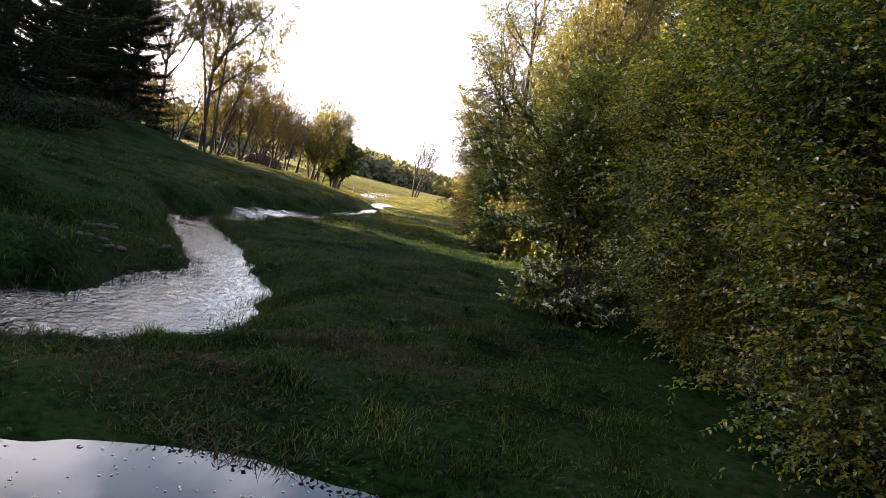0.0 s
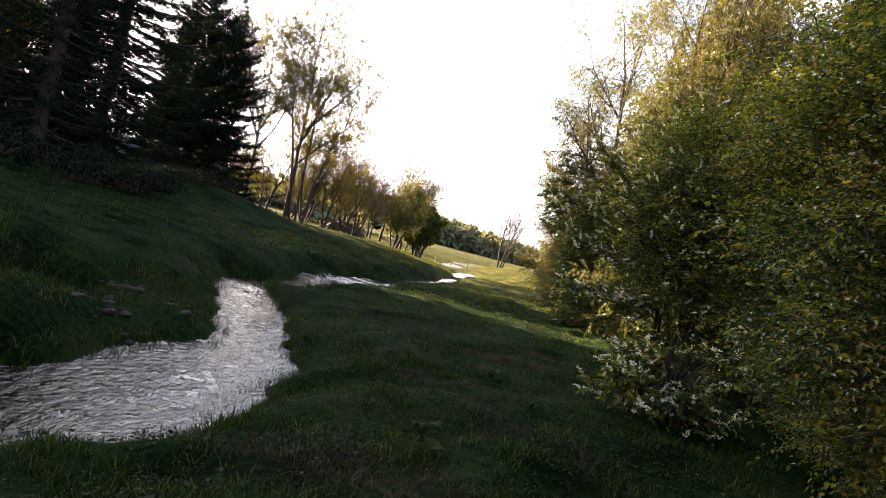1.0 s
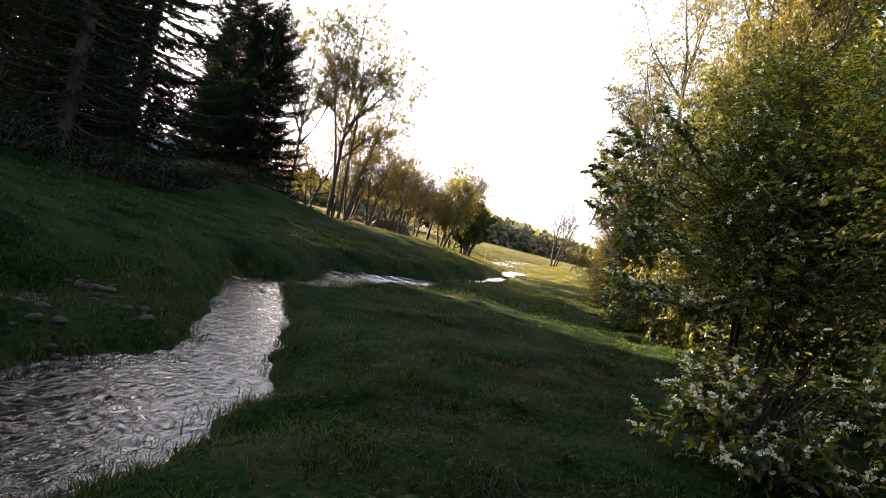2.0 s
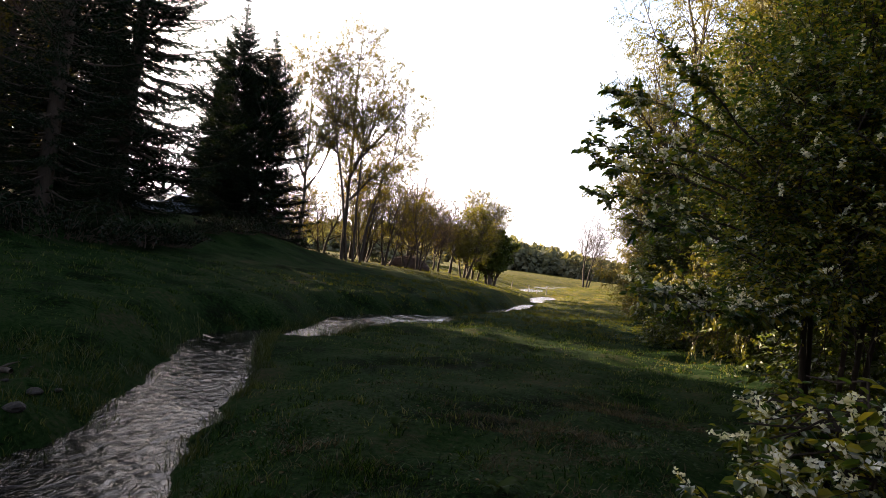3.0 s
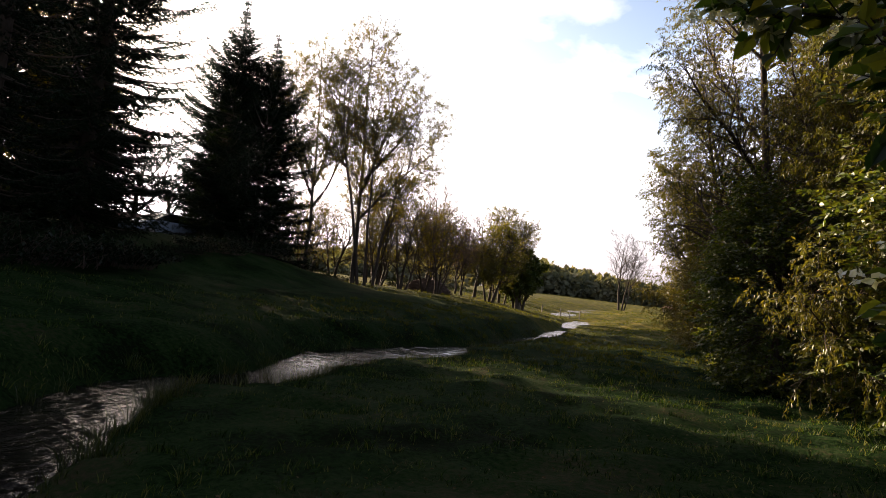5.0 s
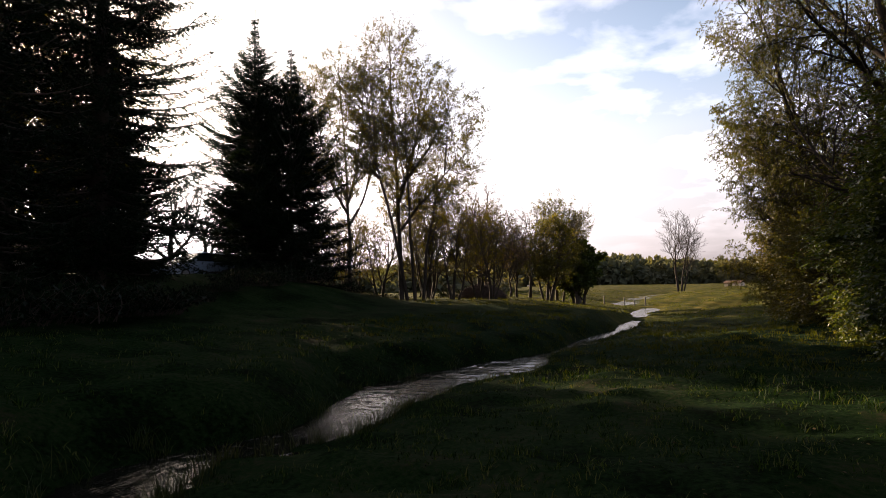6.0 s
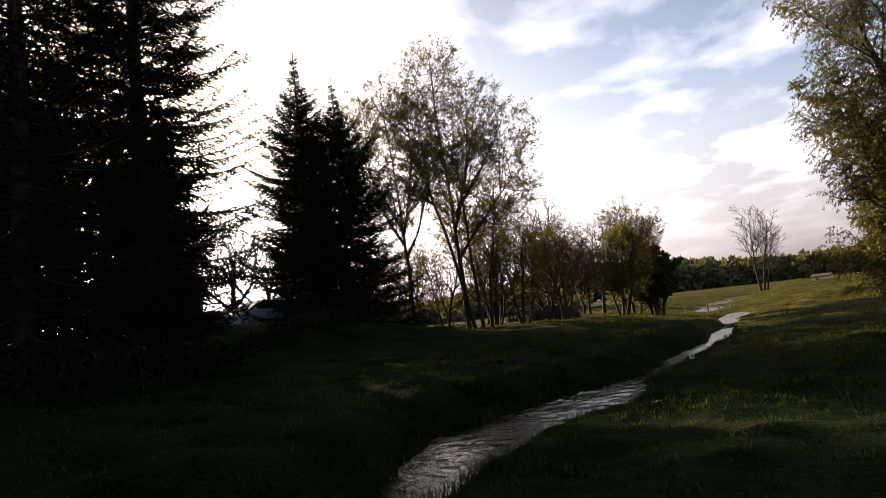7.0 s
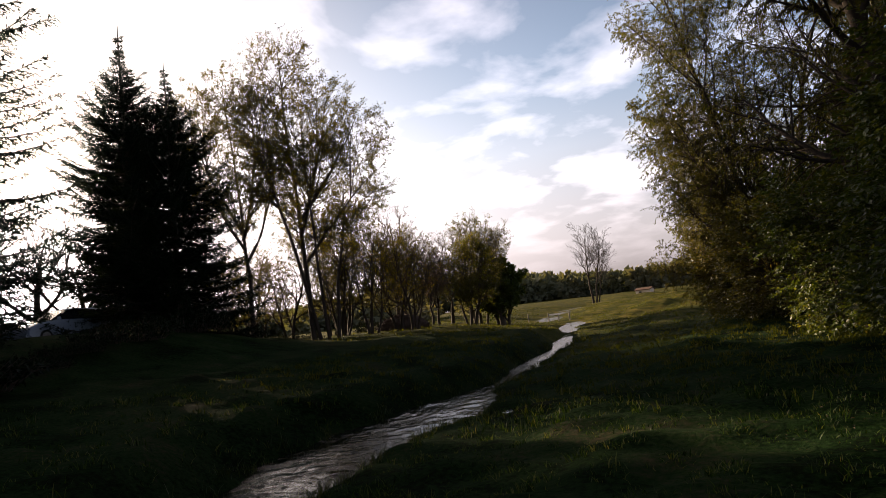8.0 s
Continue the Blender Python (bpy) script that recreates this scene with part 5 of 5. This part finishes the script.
def box(bm, lo, hi, taper=0.0):
    """A box; taper pulls the top in by that many metres."""
    v = []
    for z, t in ((lo[2], 0.0), (hi[2], taper)):
        v += [bm.verts.new(p) for p in ((lo[0] + t, lo[1] + t, z), (hi[0] - t, lo[1] + t, z), (hi[0] - t, hi[1] - t, z), (lo[0] + t, hi[1] - t, z))]
    for f in ((3, 2, 1, 0), (4, 5, 6, 7), (0, 1, 5, 4), (1, 2, 6, 5), (2, 3, 7, 6), (3, 0, 4, 7)):
        bm.faces.new([v[i] for i in f])
    return v


def boxed(lo, hi, bevel=0.0, taper=0.0):
    bm = bmesh.new()
    box(bm, lo, hi, taper)
    if bevel:
        bmesh.ops.bevel(bm, geom=bm.edges[:], offset=bevel, segments=2, affect="EDGES")
    return bm


def gable(w, d, z0, z1, over, thick):
    """A pitched roof of two slabs, with its ridge along y."""
    bm = bmesh.new()
    for s in (-1, 1):
        prof = [(0, z1), (s * (w / 2 + over), z0 - over * (z1 - z0) / (w / 2)), (s * (w / 2 + over), z0 - over * (z1 - z0) / (w / 2) + thick), (0, z1 + thick)]
        a = [bm.verts.new((x, -d / 2 - over, z)) for x, z in prof]
        b = [bm.verts.new((x, d / 2 + over, z)) for x, z in prof]
        for i in range(4):
            bm.faces.new((a[i], a[(i + 1) % 4], b[(i + 1) % 4], b[i]))
        bm.faces.new(a[::-1])
        bm.faces.new(b)
    bmesh.ops.recalc_face_normals(bm, faces=bm.faces[:])
    return bm


def building(name, w, d, eaves, ridge, mat_wall, label, category, panes, over=0.4):
    top = new(name)
    bm = boxed((-w / 2, -d / 2, -0.5), (w / 2, d / 2, eaves))
    for s in (-1, 1):
        y = s * (d / 2 - 0.002)
        f = [bm.verts.new(p) for p in ((-w / 2, y, eaves), (w / 2, y, eaves), (0, y, ridge - 0.02))]
        bm.faces.new(f if s < 0 else f[::-1])
    part("wall", bm, mat_wall, top)
    part("roof", gable(w, d, eaves, ridge, over, 0.16), MAT_TILE, top, "brown tiled pitched roof")
    for x, y, z, pw, ph in panes:
        fr = part("window", boxed((x - 0.05, y - pw / 2, z), (x + 0.05, y + pw / 2, z + ph), 0.01), MAT_WOOD, top)
        part("pane", boxed((x - 0.06, y - pw / 2 + 0.08, z + 0.08), (x + 0.06, y + pw / 2 - 0.08, z + ph - 0.08)), MAT_GLASS, fr)
    return tagged(top, label, category)


ho = building("house", 8.0, 9.0, 3.6, 5.6, MAT_PLASTER, "dim plastered house with a brown pitched roof", "house", [(4.0, -2.2, 1.2, 1.1, 1.4), (4.0, 2.2, 1.2, 1.1, 1.4)])
ho.matrix_basis = pose(-57.5, 40.5, float(land(-57.5, 40.5)), 0, 0, -28)
an = building("outbuilding", 5.0, 12.0, 2.6, 3.7, MAT_PLASTER, "low outbuilding with a brown pitched roof", "outbuilding", [(2.5, 0.0, 1.0, 1.0, 0.9)])
an.matrix_basis = pose(-53.5, 49.5, float(land(-53.5, 49.5)), 0, 0, -28)
hu = building("shed", 2.2, 3.4, 1.35, 1.75, MAT_PALE, "small pale wooden shed out on the meadow", "shed", [(-1.1, 0.6, 0.7, 0.6, 0.4)], 0.2)
hu.matrix_basis = pose(-26.1, 162.7, float(land(-26.1, 162.7)) - 0.5, 0, 0, 75)


def wheel(parent, x, y):
    bm = bmesh.new()
    bmesh.ops.create_cone(bm, cap_ends=True, segments=24, radius1=0.31, radius2=0.31, depth=0.2, matrix=pose(x, y, 0.31, 90, 0, 0))
    bmesh.ops.bevel(bm, geom=[e for e in bm.edges if e.is_boundary or len(e.link_faces) == 2 and abs(e.calc_face_angle(0)) > 1], offset=0.03, segments=2, affect="EDGES")
    w = part("wheel", bm, MAT_RUBBER, parent)
    bm = bmesh.new()
    bmesh.ops.create_cone(bm, cap_ends=True, segments=20, radius1=0.19, radius2=0.17, depth=0.215, matrix=pose(x, y, 0.31, 90, 0, 0))
    part("rim", bm, MAT_RIM, w)


def loft(rings):
    """Skin over closed rings of equal length."""
    bm = bmesh.new()
    vs = [[bm.verts.new(p) for p in r] for r in rings]
    n = len(rings[0])
    for a, b in zip(vs[:-1], vs[1:]):
        for i in range(n):
            bm.faces.new((a[i], a[(i + 1) % n], b[(i + 1) % n], b[i]))
    bm.faces.new(vs[0][::-1])
    bm.faces.new(vs[-1])
    bmesh.ops.recalc_face_normals(bm, faces=bm.faces[:])
    return bm


def build_car():
    """A small hatchback; its front looks along +x."""
    top = new("car")
    side = [(-2.0, 0.35), (-2.05, 0.75), (-1.95, 0.98), (0.75, 1.0), (1.65, 0.86), (2.02, 0.72), (2.05, 0.4), (1.9, 0.28), (-1.85, 0.28)]
    rings = [[(x * (1 - 0.02 * k), y, z - 0.03 * k * (z > 0.6)) for x, z in side] for y, k in ((-0.84, 1), (-0.80, 0), (0.0, -0.4), (0.80, 0), (0.84, 1))]
    bm = loft(rings)
    part("body", bm, MAT_CARPAINT, top)
    cab = [(-1.9, 0.97), (-1.55, 1.40), (-0.2, 1.47), (0.1, 1.42), (0.95, 0.97)]
    rings = [[(x, y * (1 if z < 1.1 else 0.82), z) for x, z in cab] for y in (-0.76, 0.76)]
    part("cabin", loft(rings), MAT_GLASS, top, "dark glazed cabin")
    part("roof", boxed((-1.5, -0.6, 1.43), (0.02, 0.6, 1.50), 0.025), MAT_CARPAINT, top)
    bm = bmesh.new()
    s = 0.62
    f = [bm.verts.new(p) for p in ((0.965, -0.70, 0.985), (0.965, 0.70, 0.985), (0.13, s * 0.9, 1.435), (0.13, -s * 0.9, 1.435))]
    g = [bm.verts.new(v.co + Vector((0.02, 0, 0.012))) for v in f]
    bm.faces.new(g)
    bm.faces.new(f[::-1])
    for i in range(4):
        bm.faces.new((f[i], f[(i + 1) % 4], g[(i + 1) % 4], g[i]))
    part("windscreen", bm, MAT_GLASS, top, "sloping windscreen that mirrors the sky")
    for y in (-0.6, 0.6):
        part("headlight", boxed((1.93, y - 0.16, 0.60), (2.06, y + 0.16, 0.74), 0.03), MAT_LAMP, top)
        part("mirror", boxed((0.62, y * 1.42 - 0.07, 0.98), (0.76, y * 1.42 + 0.07, 1.12), 0.03), MAT_CARPAINT, top)
    part("bumper", boxed((1.95, -0.78, 0.30), (2.12, 0.78, 0.48), 0.04), MAT_CARPAINT, top)
    for x in (-1.25, 1.3):
        for y in (-0.76, 0.76):
            wheel(top, x, y)
    top.matrix_basis = pose(-31.6, 34.9, float(land(-31.6, 34.9)) - 0.02, 0, 0, -84)
    tagged(top, "parked car half hidden behind the bank, reflected sky put into its paint", "car")


build_car()


def fence_post(x, y, tall, lean):
    bm = bmesh.new()
    bmesh.ops.create_cone(bm, cap_ends=True, segments=10, radius1=0.055, radius2=0.05, depth=tall + 0.3, matrix=pose(0, 0, tall / 2 - 0.15))
    ob = part("fence_post", bm, MAT_WOOD)
    ob.matrix_basis = pose(x, y, float(land(x, y)), lean, lean * 0.6, 0)
    return tagged(ob, "weathered grey wooden fence post", "fence post", group="fence posts")


for x, y, tall, lean in ((-26.9, 52.6, 0.9, 4), (-22.3, 71.5, 0.8, -3), (-20.9, 73.0, 0.8, 2), (-20.2, 73.8, 0.75, -2), (-19.4, 74.6, 0.8, 3)):
    fence_post(x, y, tall, lean)


def brush_pile():
    rng = np.random.default_rng(601)
    top = new("brush_pile")
    polys = []
    for k in range(420):
        a, r = rng.uniform(0, 6.28), rng.uniform(0, 1) ** 0.5
        h = 1.25 * (1 - r ** 2) * rng.uniform(0.2, 1)
        p = np.array((math.cos(a) * 1.9 * r, math.sin(a) * 1.3 * r, h))
        d = unit(rng.normal(0, 1, 3) * (1, 1, 0.45) + np.array((0, 0, 0.25)))
        ln = rng.uniform(0.4, 1.1)
        t = np.linspace(-0.5, 0.5, 4)[:, None]
        pts = p + d * ln * t + rng.normal(0, 0.03, (4, 3))
        pts[:, 2] = np.maximum(pts[:, 2], 0.0)
        polys.append((4, pts, np.linspace(0.02, 0.006, 4)))
    tagged(piece("sticks", tubes("sticks", polys, MAT_BRUSH), top), kind="stuff")
    bm = bmesh.new()
    bmesh.ops.create_icosphere(bm, subdivisions=3, radius=1.0)
    for v in bm.verts:
        v.co = Vector((v.co.x * 1.75, v.co.y * 1.2, max(-0.1, v.co.z) * 1.0)) * (1 + 0.10 * math.sin(v.co.x * 7) * math.sin(v.co.y * 9))
    part("heap", bm, MAT_BRUSH, top)
    top.matrix_basis = pose(-25.2, 54.2, float(land(-25.2, 54.2)) - 0.05, 0, 0, 25)
    tagged(top, "dark brown heap of cut brushwood under trees", "brush pile")


brush_pile()


def dock_plant(seed):
    rng = np.random.default_rng(seed)
    top = new("dock_plant")
    for k in range(11):
        a = k * 2.4 + rng.normal(0, 0.2)
        out = np.array((math.cos(a), math.sin(a), 0.0))
        ln = rng.uniform(0.12, 0.24)
        t = np.linspace(0, 1, 7)
        mid_ = out * (t * ln * 0.9)[:, None] + np.array((0, 0, 1)) * (np.sin(t * 2.4) * ln * 0.5)[:, None]
        w = np.sin(np.clip(t * 1.02 + 0.04, 0, 1) * 3.14) ** 0.8 * ln * 0.20
        across = np.array((-math.sin(a), math.cos(a), 0.0))
        v = np.concatenate([mid_ + across * w[:, None] + (0, 0, 0.01), mid_, mid_ - across * w[:, None] + (0, 0, 0.01)])
        i = np.arange(6)
        f = np.concatenate([np.stack([i, i + 7, i + 8, i + 1], 1), np.stack([i + 7, i + 14, i + 15, i + 8], 1)])
        piece("leaf", mesh_of("leaf", v, f, MAT_DOCK, True), top)
    return tagged(top, "low rosette of broad dock leaves in the grass", "plant", group="dock plants")


dk = stand(dock_plant(611), 0.35, 9.5, 0, 1.1, 0)
for x, y, turn, size in ((0.7, 8.6, 80, 0.8), (-0.4, 10.3, 160, 0.7), (0.2, 12.4, 30, 0.9), (1.0, 11.2, 250, 0.8), (-1.2, 13.4, 120, 0.7)):
    again(dk, x, y, turn, size, 0)


def driftwood():
    rng = np.random.default_rng(621)
    t = np.linspace(0, 1, 7)[:, None]
    pts = np.array((-0.45, 0, 0.06)) * (1 - t) + np.array((0.45, 0.08, 0.13)) * t + rng.normal(0, 0.015, (7, 3))
    side = [(1, [pts[4], pts[4] + (0.1, 0.14, 0.10), pts[4] + (0.16, 0.3, 0.13)], [0.03, 0.02, 0.008])]
    ob = piece("driftwood", tubes("driftwood", [(0, pts, np.linspace(0.075, 0.045, 7))] + side, MAT_BARK))
    ob.matrix_basis = pose(-6.5, 12.7, float(max(land(-6.5, 12.7), water_level(12.7))) - 0.04, 0, 0, 20) @ Matrix.Scale(0.7, 4)
    tagged(ob, "short grey piece of driftwood in wet grass", "driftwood")


driftwood()


def stone(seed, size):
    rng = np.random.default_rng(seed)
    bm = bmesh.new()
    bmesh.ops.create_icosphere(bm, subdivisions=2, radius=size)
    k = rng.uniform(1.5, 4.0, 3)
    for v in bm.verts:
        v.co = Vector((v.co.x * 1.25, v.co.y, v.co.z * 0.55)) * (1 + 0.16 * math.sin(v.co.x * k[0] / size + seed) + 0.13 * math.sin(v.co.y * k[1] / size + 2 * seed) * math.cos(v.co.z * k[2] / size))
    ob = part("stone", bm, MAT_STONE)
    return tagged(ob, "rounded grey stone in wet grass by the stream", "stone", group="stones on the bar")


def lay_stones():
    rng = np.random.default_rng(641)
    first = [stone(k, 0.10) for k in range(5)]
    for k in range(90):
        cx, cy, dx, dy = ((-5.7, 12.1, 0.55, 0.42), (-4.7, 10.7, 0.35, 0.3), (-6.6, 12.5, 0.5, 0.3))[(0, 0, 0, 1, 2)[k % 5]]
        x, y = cx + rng.normal(0, dx), cy + rng.normal(0, dy)
        spot = pose(x, y, max(float(land(x, y)), -0.96) + 0.01, 0, 0, rng.uniform(0, 360)) @ Matrix.Scale(0.14 + 0.7 * rng.uniform() ** 2.5, 4)
        if k < 5:
            first[k].matrix_basis = spot
        else:
            copy_thing(first[k % 5], spot @ Matrix.Scale(1 / first[k % 5].scale[0], 4))


lay_stones()


def scatter_leaves():
    rng = np.random.default_rng(631)
    n = 1300
    x, y = rng.uniform(-3.5, 3.5, n), rng.uniform(4.5, 26, n)
    e, side = stream_at(x, y)
    k = (e > 0.4)
    x, y = x[k], y[k]
    n = len(x)
    a = rng.uniform(0, 6.28, n)
    P = np.stack([x, y, land(x, y) + rng.uniform(0.02, 0.07, n)], 1)
    s = rng.uniform(0.02, 0.05, n)
    tagged(piece("fallen_leaves", leaf_mesh("fallen_leaves", P, np.stack([np.cos(a), np.sin(a), rng.normal(0, 0.2, n)], 1), rng.normal(0, 0.3, (n, 3)) + (0, 0, 1), s, s * 0.55, MAT_DEAD)), "scattered dry brown leaves in the grass", "fallen leaves", kind="stuff")


scatter_leaves()
